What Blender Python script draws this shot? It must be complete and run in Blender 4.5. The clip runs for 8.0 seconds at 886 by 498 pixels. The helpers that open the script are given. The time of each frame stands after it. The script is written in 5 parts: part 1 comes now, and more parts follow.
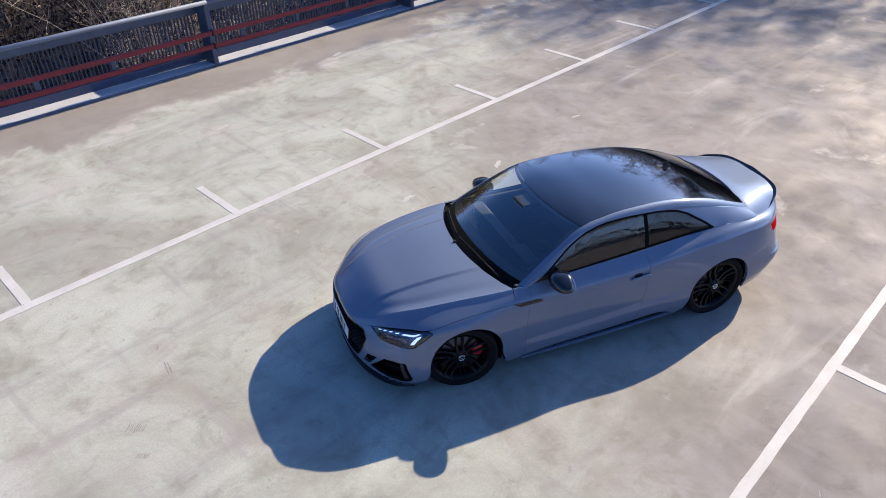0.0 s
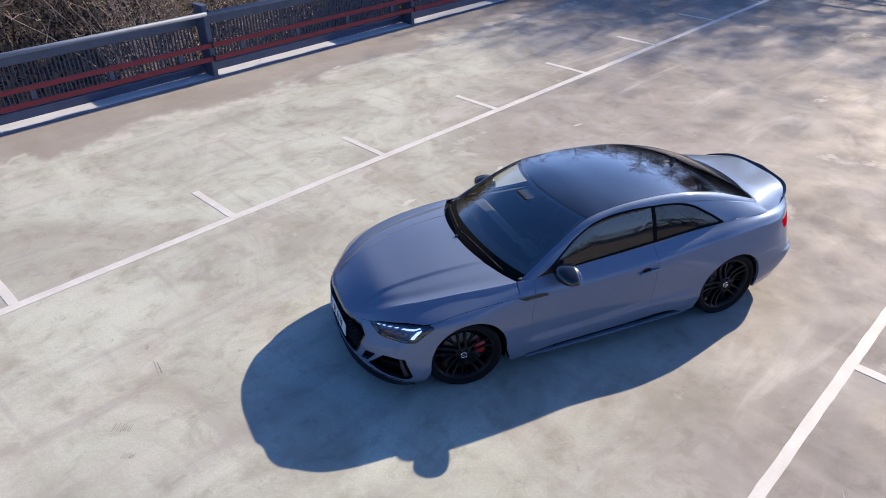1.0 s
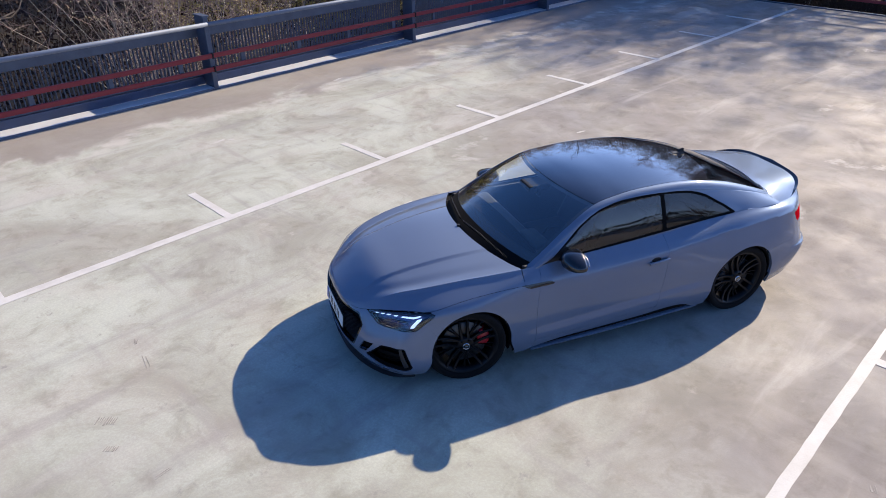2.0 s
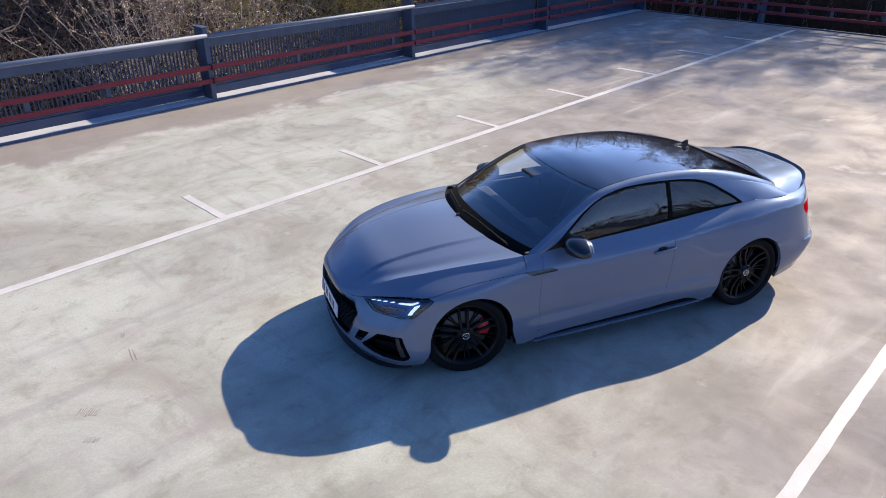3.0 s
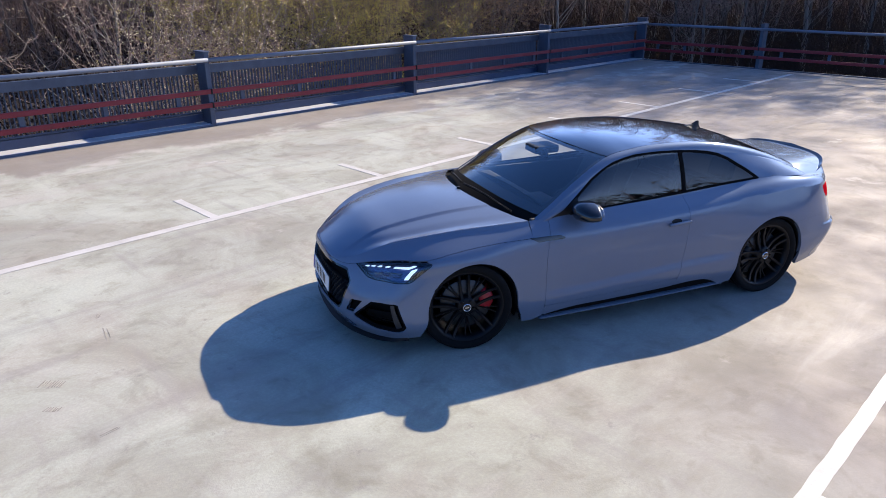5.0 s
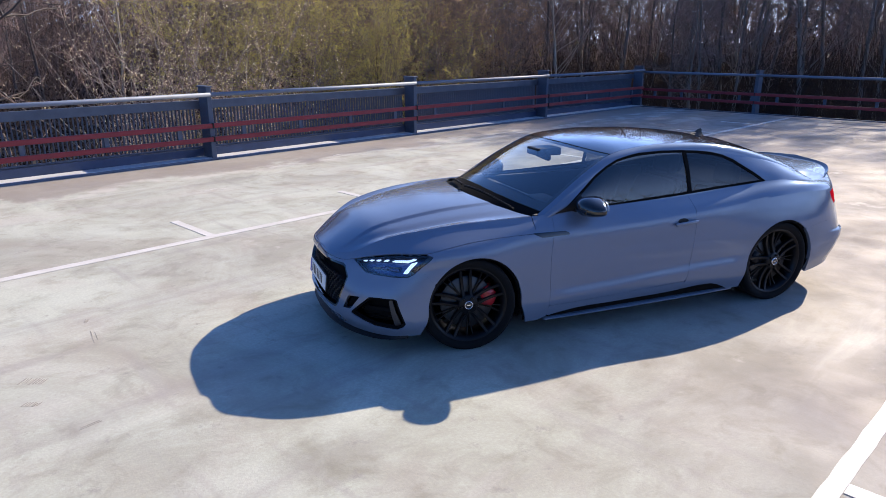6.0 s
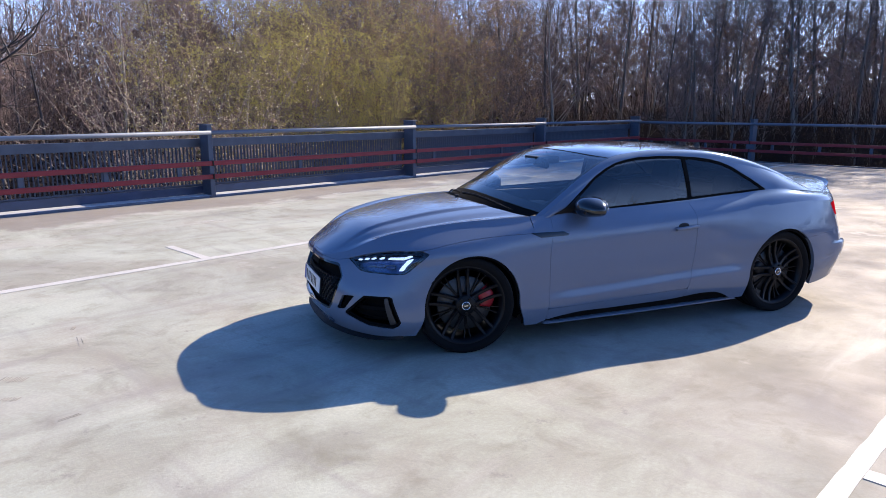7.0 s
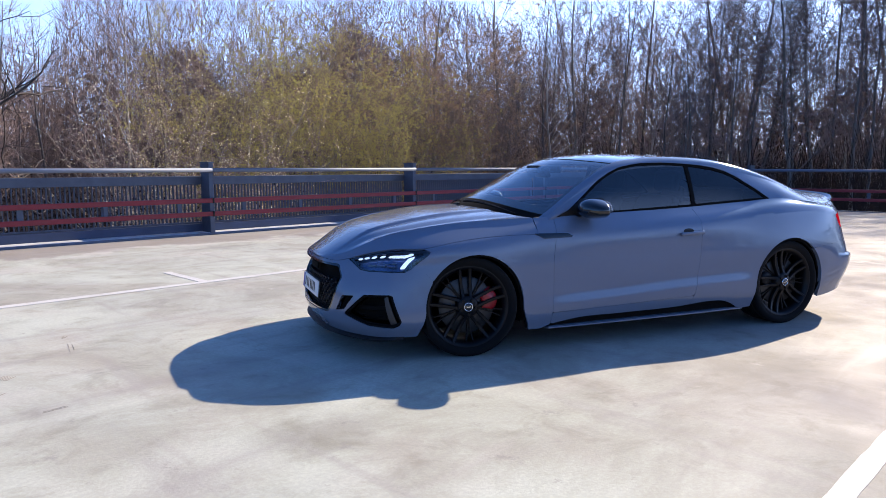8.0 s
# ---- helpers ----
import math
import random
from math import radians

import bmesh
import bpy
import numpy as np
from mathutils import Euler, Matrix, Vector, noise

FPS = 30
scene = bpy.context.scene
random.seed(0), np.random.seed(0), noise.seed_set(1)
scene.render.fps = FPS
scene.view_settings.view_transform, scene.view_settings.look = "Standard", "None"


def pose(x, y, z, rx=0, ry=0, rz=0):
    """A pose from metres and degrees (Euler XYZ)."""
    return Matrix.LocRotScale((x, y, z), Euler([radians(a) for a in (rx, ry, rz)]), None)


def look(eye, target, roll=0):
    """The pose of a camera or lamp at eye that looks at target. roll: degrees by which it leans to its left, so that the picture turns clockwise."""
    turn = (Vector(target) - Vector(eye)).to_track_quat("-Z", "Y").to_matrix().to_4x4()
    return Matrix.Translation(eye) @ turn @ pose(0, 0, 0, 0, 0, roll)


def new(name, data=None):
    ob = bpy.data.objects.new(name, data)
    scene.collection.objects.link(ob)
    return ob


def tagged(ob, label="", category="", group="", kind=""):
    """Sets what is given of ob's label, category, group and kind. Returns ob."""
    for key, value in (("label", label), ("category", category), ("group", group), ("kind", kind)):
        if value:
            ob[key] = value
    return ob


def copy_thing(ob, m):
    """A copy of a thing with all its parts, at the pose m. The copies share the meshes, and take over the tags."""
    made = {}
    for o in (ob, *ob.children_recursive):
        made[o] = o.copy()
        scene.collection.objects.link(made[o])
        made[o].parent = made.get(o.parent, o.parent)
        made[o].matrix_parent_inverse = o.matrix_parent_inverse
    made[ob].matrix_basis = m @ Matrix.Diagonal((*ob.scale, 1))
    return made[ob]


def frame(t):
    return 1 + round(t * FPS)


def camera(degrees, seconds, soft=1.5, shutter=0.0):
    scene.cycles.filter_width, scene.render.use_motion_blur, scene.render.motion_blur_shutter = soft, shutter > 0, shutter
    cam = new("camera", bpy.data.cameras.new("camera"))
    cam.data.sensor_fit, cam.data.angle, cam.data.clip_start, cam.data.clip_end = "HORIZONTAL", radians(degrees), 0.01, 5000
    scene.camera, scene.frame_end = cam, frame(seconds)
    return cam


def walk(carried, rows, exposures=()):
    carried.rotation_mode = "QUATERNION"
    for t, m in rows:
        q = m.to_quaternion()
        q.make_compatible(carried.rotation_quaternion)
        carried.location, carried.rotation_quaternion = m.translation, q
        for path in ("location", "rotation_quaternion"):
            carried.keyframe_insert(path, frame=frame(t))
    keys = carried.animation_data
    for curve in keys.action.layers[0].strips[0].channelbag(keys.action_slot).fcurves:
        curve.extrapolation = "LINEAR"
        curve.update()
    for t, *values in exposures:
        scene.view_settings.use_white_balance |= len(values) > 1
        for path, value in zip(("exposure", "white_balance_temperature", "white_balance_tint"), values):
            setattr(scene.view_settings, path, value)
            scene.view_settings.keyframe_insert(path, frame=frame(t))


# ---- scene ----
cam = camera(65.2, 8.0, soft=0.7)
PATH = [
    (0, (3.179, 4.995, 4.651), (2.58, 3.468, 3.507), -0.5),
    (0.5, (3.178, 4.993, 4.466), (2.574, 3.443, 3.356), -0.6),
    (1, (3.195, 4.996, 4.254), (2.577, 3.423, 3.184), -0.5),
    (1.5, (3.2, 4.992, 4.029), (2.575, 3.396, 2.998), -0.5),
    (3, (3.206, 5.0, 3.389), (2.553, 3.341, 2.483), -0.3),
    (3.5, (3.194, 5.004, 3.189), (2.536, 3.327, 2.32), -0.3),
    (4, (3.194, 4.992, 2.97), (2.528, 3.297, 2.142), -0.3),
    (4.5, (3.188, 4.986, 2.766), (2.516, 3.274, 1.979), -0.2),
    (6, (3.197, 4.987, 2.077), (2.497, 3.202, 1.507), -0.1),
    (6.5, (3.187, 4.988, 1.873), (2.478, 3.183, 1.384), -0.1),
    (7, (3.184, 5.001, 1.65), (2.467, 3.178, 1.248), -0.0),
    (7.5, (3.192, 4.991, 1.458), (2.469, 3.155, 1.133), 0.0),
    (8, (3.192, 4.976, 1.252), (2.463, 3.129, 1.016), 0.0),
]
walk(cam, [(t, look(eye, target, roll)) for t, eye, target, roll in PATH],
     exposures=[(0.0, 0.90, 5500, 14), (8.0, 1.10, 5450, 15.5)])

# ---------------------------------------------------------------- light
SUN_EL, SUN_AZ = radians(30.8), radians(203.4)
to_sun = Vector((math.cos(SUN_AZ) * math.cos(SUN_EL), math.sin(SUN_AZ) * math.cos(SUN_EL), math.sin(SUN_EL)))
world = bpy.data.worlds.new("sky")
scene.world = world
world.use_nodes = True
sky = world.node_tree.nodes.new("ShaderNodeTexSky")
sky.sky_type, sky.sun_disc = "NISHITA", False
sky.sun_elevation, sky.sun_rotation = SUN_EL, math.atan2(to_sun.x, to_sun.y)
sky.air_density, sky.dust_density, sky.ozone_density = 1.0, 1.2, 10.0
back = world.node_tree.nodes["Background"]
back.inputs["Strength"].default_value = 0.092
# the pale haze of a clear spring day, thickening smoothly towards the horizon and the sun
wn = world.node_tree.nodes.new
geo, cut, thick, haze = wn("ShaderNodeTexCoord"), wn("ShaderNodeSeparateXYZ"), wn("ShaderNodeMapRange"), wn("ShaderNodeMix")
turned, sunward, amount = wn("ShaderNodeVectorMath"), wn("ShaderNodeMapRange"), wn("ShaderNodeMath")
turned.operation, amount.operation = "DOT_PRODUCT", "MULTIPLY"
turned.inputs[1].default_value = (math.cos(SUN_AZ), math.sin(SUN_AZ), 0)
thick.interpolation_type = "SMOOTHSTEP"
thick.inputs["From Min"].default_value, thick.inputs["From Max"].default_value = 0.0, 0.52
thick.inputs["To Min"].default_value, thick.inputs["To Max"].default_value = 1.0, 0.0
sunward.interpolation_type = "SMOOTHSTEP"
sunward.inputs["From Min"].default_value, sunward.inputs["From Max"].default_value = -0.7, 0.8
sunward.inputs["To Min"].default_value, sunward.inputs["To Max"].default_value = 0.03, 1.0
haze.data_type, haze.blend_type = "RGBA", "ADD"
haze.inputs["B"].default_value = (6.2, 6.8, 8.2, 1)
for a, c in ((geo.outputs["Generated"], cut.inputs[0]), (cut.outputs["Z"], thick.inputs["Value"]), (geo.outputs["Generated"], turned.inputs[0]),
             (turned.outputs["Value"], sunward.inputs["Value"]), (thick.outputs[0], amount.inputs[0]), (sunward.outputs[0], amount.inputs[1]), (amount.outputs[0], haze.inputs["Factor"]),
             (sky.outputs["Color"], haze.inputs["A"]), (haze.outputs["Result"], back.inputs["Color"])):
    world.node_tree.links.new(a, c)
sun = new("sun", bpy.data.lights.new("sun", "SUN"))
sun.data.energy, sun.data.angle, sun.data.color = 5.0, radians(0.53), (1.0, 0.78, 0.49)
sun.matrix_world = look(to_sun * 60, (0, 0, 0))


# ---------------------------------------------------------------- materials
def material(name, colour, rough=0.5, metal=0.0, second=None, scale=8.0, detail=6.0, amount=0.5, bump=0.0,
             bump_scale=60.0, rough_vary=0.0, coat=0.0, coat_rough=0.03, coat_ior=1.5, ior=1.5, each=0.0, stretch=(1, 1, 1), spec=0.5, edge=1.0):
    """A principled surface whose colour wanders between two tones at two scales, with fine relief."""
    m = bpy.data.materials.new(name)
    m.use_nodes = True
    nt = m.node_tree
    b = nt.nodes["Principled BSDF"]
    b.inputs["Roughness"].default_value, b.inputs["Metallic"].default_value = rough, metal
    b.inputs["Coat Weight"].default_value, b.inputs["Coat Roughness"].default_value = coat, coat_rough
    b.inputs["Coat IOR"].default_value = coat_ior
    b.inputs["Specular Tint"].default_value = (edge, edge, edge, 1)
    b.inputs["Specular IOR Level"].default_value, b.inputs["IOR"].default_value = spec, ior
    add, link = nt.nodes.new, nt.links.new
    co, mp = add("ShaderNodeTexCoord"), add("ShaderNodeMapping")
    mp.inputs["Scale"].default_value = stretch
    link(co.outputs["Object"], mp.inputs["Vector"])
    n1, n2 = add("ShaderNodeTexNoise"), add("ShaderNodeTexNoise")
    n1.inputs["Scale"].default_value, n1.inputs["Detail"].default_value = scale, detail
    n2.inputs["Scale"].default_value, n2.inputs["Detail"].default_value = scale * 7.3, 3.0
    for n in (n1, n2):
        link(mp.outputs["Vector"], n.inputs["Vector"])
    mean = add("ShaderNodeMath")
    mean.operation = "MULTIPLY_ADD"
    link(n2.outputs["Fac"], mean.inputs[0])
    mean.inputs[1].default_value = 0.35
    link(n1.outputs["Fac"], mean.inputs[2])
    spread = add("ShaderNodeMapRange")
    spread.inputs["From Min"].default_value, spread.inputs["From Max"].default_value = 0.45, 0.95
    spread.inputs["To Max"].default_value = amount
    link(mean.outputs[0], spread.inputs["Value"])
    mix = add("ShaderNodeMix")
    mix.data_type = "RGBA"
    mix.inputs["A"].default_value = (*colour, 1)
    mix.inputs["B"].default_value = (*(second or [c * 0.7 for c in colour]), 1)
    link(spread.outputs[0], mix.inputs["Factor"])
    out = mix.outputs["Result"]
    if each:
        info, hsv, rng = add("ShaderNodeObjectInfo"), add("ShaderNodeHueSaturation"), add("ShaderNodeMapRange")
        rng.inputs["To Min"].default_value, rng.inputs["To Max"].default_value = 1 - each, 1 + each
        link(info.outputs["Random"], rng.inputs["Value"])
        link(rng.outputs[0], hsv.inputs["Value"])
        link(out, hsv.inputs["Color"])
        out = hsv.outputs["Color"]
    link(out, b.inputs["Base Color"])
    if rough_vary:
        r = add("ShaderNodeMapRange")
        r.inputs["To Min"].default_value, r.inputs["To Max"].default_value = rough - rough_vary, rough + rough_vary
        link(n1.outputs["Fac"], r.inputs["Value"])
        link(r.outputs[0], b.inputs["Roughness"])
    if bump:
        n3, bp = add("ShaderNodeTexNoise"), add("ShaderNodeBump")
        n3.inputs["Scale"].default_value, n3.inputs["Detail"].default_value = bump_scale, 4.0
        link(mp.outputs["Vector"], n3.inputs["Vector"])
        bp.inputs["Strength"].default_value, bp.inputs["Distance"].default_value = bump, 0.01
        link(n3.outputs["Fac"], bp.inputs["Height"])
        link(bp.outputs["Normal"], b.inputs["Normal"])
    return m


def glass(name, tint, base=0.08, gloss_rough=0.0):
    """Thin tinted glass: what passes straight through, and a reflection that grows towards grazing angles."""
    m = bpy.data.materials.new(name)
    m.use_nodes = True
    nt = m.node_tree
    nt.nodes.remove(nt.nodes["Principled BSDF"])
    t, g, w, p, f, x = (nt.nodes.new(k) for k in ("ShaderNodeBsdfTransparent", "ShaderNodeBsdfGlossy", "ShaderNodeLayerWeight", "ShaderNodeMath", "ShaderNodeMath", "ShaderNodeMixShader"))
    t.inputs["Color"].default_value = (*tint, 1)
    g.inputs["Roughness"].default_value = gloss_rough
    w.inputs["Blend"].default_value = 0.5
    p.operation, f.operation = "POWER", "MULTIPLY_ADD"
    p.inputs[1].default_value = 5.0
    f.inputs[1].default_value, f.inputs[2].default_value = 1 - base, base
    nt.links.new(w.outputs["Facing"], p.inputs[0])
    nt.links.new(p.outputs[0], f.inputs[0])
    nt.links.new(f.outputs[0], x.inputs[0])
    nt.links.new(t.outputs[0], x.inputs[1])
    nt.links.new(g.outputs[0], x.inputs[2])
    nt.links.new(x.outputs[0], nt.nodes["Material Output"].inputs["Surface"])
    return m


def lit(name, colour, strength):
    m = bpy.data.materials.new(name)
    m.use_nodes = True
    b = m.node_tree.nodes["Principled BSDF"]
    b.inputs["Base Color"].default_value = (*colour, 1)
    b.inputs["Emission Color"].default_value, b.inputs["Emission Strength"].default_value = (*colour, 1), strength
    return m


def concrete_deck():
    """Worn light concrete coating: clouds, drag streaks, ragged pale patches, a stained band along the kerb, hairline marks."""
    m = bpy.data.materials.new("concrete_deck")
    m.use_nodes = True
    nt = m.node_tree
    b = nt.nodes["Principled BSDF"]
    add, link = nt.nodes.new, nt.links.new
    co = add("ShaderNodeTexCoord").outputs["Object"]

    def noisy(scale, detail=5.0, stretch=(1, 1, 1), turn=0.0, distort=0.0, rough=0.55):
        mp, n = add("ShaderNodeMapping"), add("ShaderNodeTexNoise")
        mp.inputs["Scale"].default_value, mp.inputs["Rotation"].default_value = stretch, (0, 0, radians(turn))
        n.inputs["Scale"].default_value, n.inputs["Detail"].default_value = scale, detail
        n.inputs["Distortion"].default_value, n.inputs["Roughness"].default_value = distort, rough
        link(co, mp.inputs["Vector"])
        link(mp.outputs[0], n.inputs["Vector"])
        return n.outputs["Fac"]

    def ranged(v, a, c, lo=0.0, hi=1.0):
        r = add("ShaderNodeMapRange")
        r.interpolation_type = "SMOOTHSTEP"
        for k, val in zip(("From Min", "From Max", "To Min", "To Max"), (a, c, lo, hi)):
            r.inputs[k].default_value = val
        link(v, r.inputs["Value"])
        return r.outputs[0]

    def blend(fac, a, c, mode="MIX"):
        x = add("ShaderNodeMix")
        x.data_type, x.blend_type = "RGBA", mode
        link(fac, x.inputs["Factor"])
        for k, val in (("A", a), ("B", c)):
            if isinstance(val, tuple):
                x.inputs[k].default_value = (*val, 1)
            else:
                link(val, x.inputs[k])
        return x.outputs["Result"]

    def math2(op, a, c):
        n = add("ShaderNodeMath")
        n.operation = op
        for i, val in enumerate((a, c)):
            if isinstance(val, float):
                n.inputs[i].default_value = val
            else:
                link(val, n.inputs[i])
        return n.outputs[0]

    sep = add("ShaderNodeSeparateXYZ")
    link(co, sep.inputs[0])
    # cream to darker grey-brown along X - Y, blended raggedly, its sheen painted in
    sheen_tone = ranged(math2("ADD", math2("SUBTRACT", sep.outputs["X"], sep.outputs["Y"]), math2("MULTIPLY", math2("SUBTRACT", noisy(0.3, 5), 0.5), 8.0)), 3.0, 8.5)
    base = blend(sheen_tone, blend(ranged(noisy(0.35, 5), 0.35, 0.68), (0.615, 0.638, 0.53), (0.535, 0.542, 0.465)),
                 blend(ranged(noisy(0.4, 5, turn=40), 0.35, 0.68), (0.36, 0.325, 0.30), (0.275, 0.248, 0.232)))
    base = blend(ranged(noisy(1.3, 6, distort=0.6), 0.45, 0.72, 0, 0.6), base, (0.55, 0.52, 0.45))
    base = blend(ranged(noisy(0.7, 6, (1, 1, 1), 70, 1.0), 0.55, 0.72, 0, 0.45), base, (0.40, 0.385, 0.33))
    # mottling at two sizes
    base = blend(ranged(noisy(0.75, 8, distort=0.8, rough=0.66), 0.36, 0.66), base, blend(ranged(noisy(9.0, 2), 0.0, 0.01, 1, 1), base, (0.70, 0.675, 0.64), "MULTIPLY"))
    base = blend(ranged(noisy(3.2, 7, distort=0.5, rough=0.68), 0.48, 0.70, 0, 0.8), base, blend(ranged(noisy(9.0, 2), 0.0, 0.01, 1, 1), base, (0.72, 0.70, 0.67), "MULTIPLY"))
    # drag streaks, across and along the bays
    base = blend(ranged(noisy(1.1, 6, (0.22, 2.6, 1), 14, 0.4), 0.50, 0.74, 0, 0.6), base, (0.33, 0.305, 0.285))
    base = blend(ranged(noisy(1.6, 5, (3.0, 0.3, 1), -8, 0.5), 0.55, 0.75, 0, 0.45), base, (0.35, 0.325, 0.30))
    base = blend(ranged(noisy(0.9, 6, (0.35, 1.6, 1), -28, 0.8), 0.56, 0.72, 0, 0.5), base, (0.60, 0.57, 0.51))
    # ragged pale patches and small dark spots
    base = blend(ranged(noisy(0.8, 7, distort=0.3, rough=0.62), 0.63, 0.69, 0, 0.55), base, (0.64, 0.61, 0.55))
    base = blend(ranged(noisy(5.0, 7, rough=0.72), 0.59, 0.72, 0, 0.65), base, (0.27, 0.25, 0.235))
    base = blend(ranged(noisy(46.0, 4), 0.30, 0.62, 0.0, 0.22), base, (0.30, 0.285, 0.27))
    # the smooth brown band of washed-in dirt beside the kerb, ragged on its inner side
    edge = math2("ADD", sep.outputs["Y"], math2("MULTIPLY", math2("SUBTRACT", noisy(0.55, 7, distort=0.5, rough=0.6), 0.5), 3.4))
    pale = math2("MULTIPLY", ranged(edge, 3.05, 3.5), ranged(edge, 4.0, 3.62))
    base = blend(math2("MULTIPLY", pale, ranged(noisy(2.2, 6), 0.42, 0.62, 0, 0.8)), base, (0.60, 0.57, 0.51))
    base = blend(ranged(edge, 3.45, 3.9, 0, 0.72), base, (0.285, 0.247, 0.22))
    # years of grime over all of it
    grime = add("ShaderNodeHueSaturation")
    grime.inputs["Value"].default_value = 0.77
    link(base, grime.inputs["Color"])
    link(grime.outputs["Color"], b.inputs["Base Color"])
    link(ranged(noisy(1.3, 5), 0.3, 0.7, 0.62, 0.85), b.inputs["Roughness"])
    b.inputs["Specular IOR Level"].default_value = 0.3
    bp = add("ShaderNodeBump")
    bp.inputs["Strength"].default_value, bp.inputs["Distance"].default_value = 0.25, 0.004
    link(noisy(70.0, 5), bp.inputs["Height"])
    link(bp.outputs[0], b.inputs["Normal"])
    return m


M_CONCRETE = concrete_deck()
M_LINE = material("road_paint", (0.56, 0.545, 0.515), 0.7, second=(0.38, 0.365, 0.335), scale=2.2, amount=0.75, bump=0.2)
M_KERB = material("kerb_coating", (0.50, 0.51, 0.53), 0.6, second=(0.36, 0.37, 0.39), scale=1.5, bump=0.2)
M_STEEL = material("galvanised_steel", (0.075, 0.093, 0.135), 0.5, 0.2, second=(0.05, 0.062, 0.096), scale=5, amount=0.8, rough_vary=0.08, bump=0.06)
M_BAR = material("grey_steel_bar", (0.125, 0.148, 0.20), 0.6, 0.1, second=(0.09, 0.107, 0.145), scale=5, amount=0.8)
M_UPSTAND = material("blue_sheet_steel", (0.040, 0.060, 0.125), 0.5, 0.1, second=(0.03, 0.045, 0.09), scale=3, amount=0.8, rough_vary=0.1)
M_RAILTOP = material("polished_handrail", (0.16, 0.185, 0.24), 0.6, 0.1, second=(0.12, 0.14, 0.18), scale=6, amount=0.6, rough_vary=0.06)
M_RED = material("red_rail_paint", (0.21, 0.011, 0.02), 0.5, second=(0.14, 0.010, 0.015), scale=4, amount=0.7, bump=0.05)
M_GROUND = material("woodland_floor", (0.028, 0.021, 0.015), 0.95, second=(0.052, 0.038, 0.025), scale=0.8, amount=1.0, bump=0.8, bump_scale=6)
M_BARK = material("dark_bark", (0.15, 0.12, 0.10), 0.9, second=(0.22, 0.185, 0.155), scale=3, amount=1.0, each=0.25, stretch=(3, 3, 0.6))
M_BARK_PALE = material("pale_bark", (0.46, 0.41, 0.33), 0.85, second=(0.22, 0.18, 0.14), scale=3, amount=1.0, each=0.2, stretch=(3, 3, 0.8))
M_TWIG = material("brown_twig", (0.20, 0.142, 0.122), 0.9, second=(0.30, 0.215, 0.185), scale=0.5, amount=1.0, each=0.25)


def leaf_material(name, colour, second):
    """Thin leaves, lit through as well as from in front."""
    m = material(name, colour, 0.6, second=second, scale=0.9, amount=1.0, each=0.15)
    nt = m.node_tree
    b = nt.nodes["Principled BSDF"]
    tr, mx = nt.nodes.new("ShaderNodeBsdfTranslucent"), nt.nodes.new("ShaderNodeMixShader")
    nt.links.new(b.inputs["Base Color"].links[0].from_socket, tr.inputs["Color"])
    mx.inputs[0].default_value = 0.6
    nt.links.new(b.outputs[0], mx.inputs[1])
    nt.links.new(tr.outputs[0], mx.inputs[2])
    nt.links.new(mx.outputs[0], nt.nodes["Material Output"].inputs["Surface"])
    return m


M_CATKIN = leaf_material("pale_catkins", (0.90, 0.82, 0.56), (0.70, 0.56, 0.28))
M_LEAF = leaf_material("young_leaves", (0.50, 0.445, 0.12), (0.31, 0.265, 0.075))
M_HAZE = material("far_twigs", (0.175, 0.122, 0.10), 0.9, second=(0.115, 0.082, 0.068), scale=0.15, amount=1.0)
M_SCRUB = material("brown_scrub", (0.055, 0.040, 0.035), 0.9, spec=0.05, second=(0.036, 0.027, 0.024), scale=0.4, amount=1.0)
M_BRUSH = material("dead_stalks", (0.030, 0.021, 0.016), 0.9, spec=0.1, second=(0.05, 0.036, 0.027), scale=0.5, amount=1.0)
M_DARK_BARK = material("blackish_bark", (0.045, 0.035, 0.03), 0.9, second=(0.09, 0.072, 0.06), scale=3, amount=1.0)
M_LEAF_DRY = leaf_material("withered_leaves", (0.20, 0.12, 0.09), (0.11, 0.07, 0.055))
M_LEAF_BROWN = leaf_material("dry_leaves", (0.46, 0.32, 0.19), (0.28, 0.18, 0.10))

M_PAINT = material("grey_car_paint", (0.148, 0.180, 0.245), 0.5, 0.25, second=(0.139, 0.169, 0.232), scale=2.0, amount=0.5, coat=1.0, coat_rough=0.09, coat_ior=1.55, spec=0.0, edge=0.1)
M_BLACK = material("gloss_black", (0.006, 0.006, 0.007), 0.12, coat=0.6)
M_ROOF = material("black_roof", (0.010, 0.010, 0.012), 0.05, coat=1.0, coat_rough=0.01, ior=1.6)
M_TRIM = material("black_plastic", (0.010, 0.010, 0.011), 0.5, spec=0.25, bump=0.1, bump_scale=400)
M_MATT = material("matt_black", (0.005, 0.005, 0.005), 0.9, spec=0.1)
M_RUBBER = material("tyre_rubber", (0.006, 0.006, 0.0065), 0.85, spec=0.15, second=(0.009, 0.009, 0.0085), scale=6, bump=0.1)
M_RIM = material("black_alloy", (0.005, 0.005, 0.006), 0.36, spec=0.22)
M_EDGE = material("bright_alloy", (0.55, 0.55, 0.56), 0.25, 1.0)
M_DISC = material("brake_disc", (0.10, 0.097, 0.094), 0.5, 0.8, second=(0.07, 0.067, 0.064), scale=9)
M_CALIPER = material("red_caliper", (0.32, 0.010, 0.016), 0.35, coat=0.2)
M_CHROME = material("chrome", (0.75, 0.76, 0.78), 0.08, 1.0)
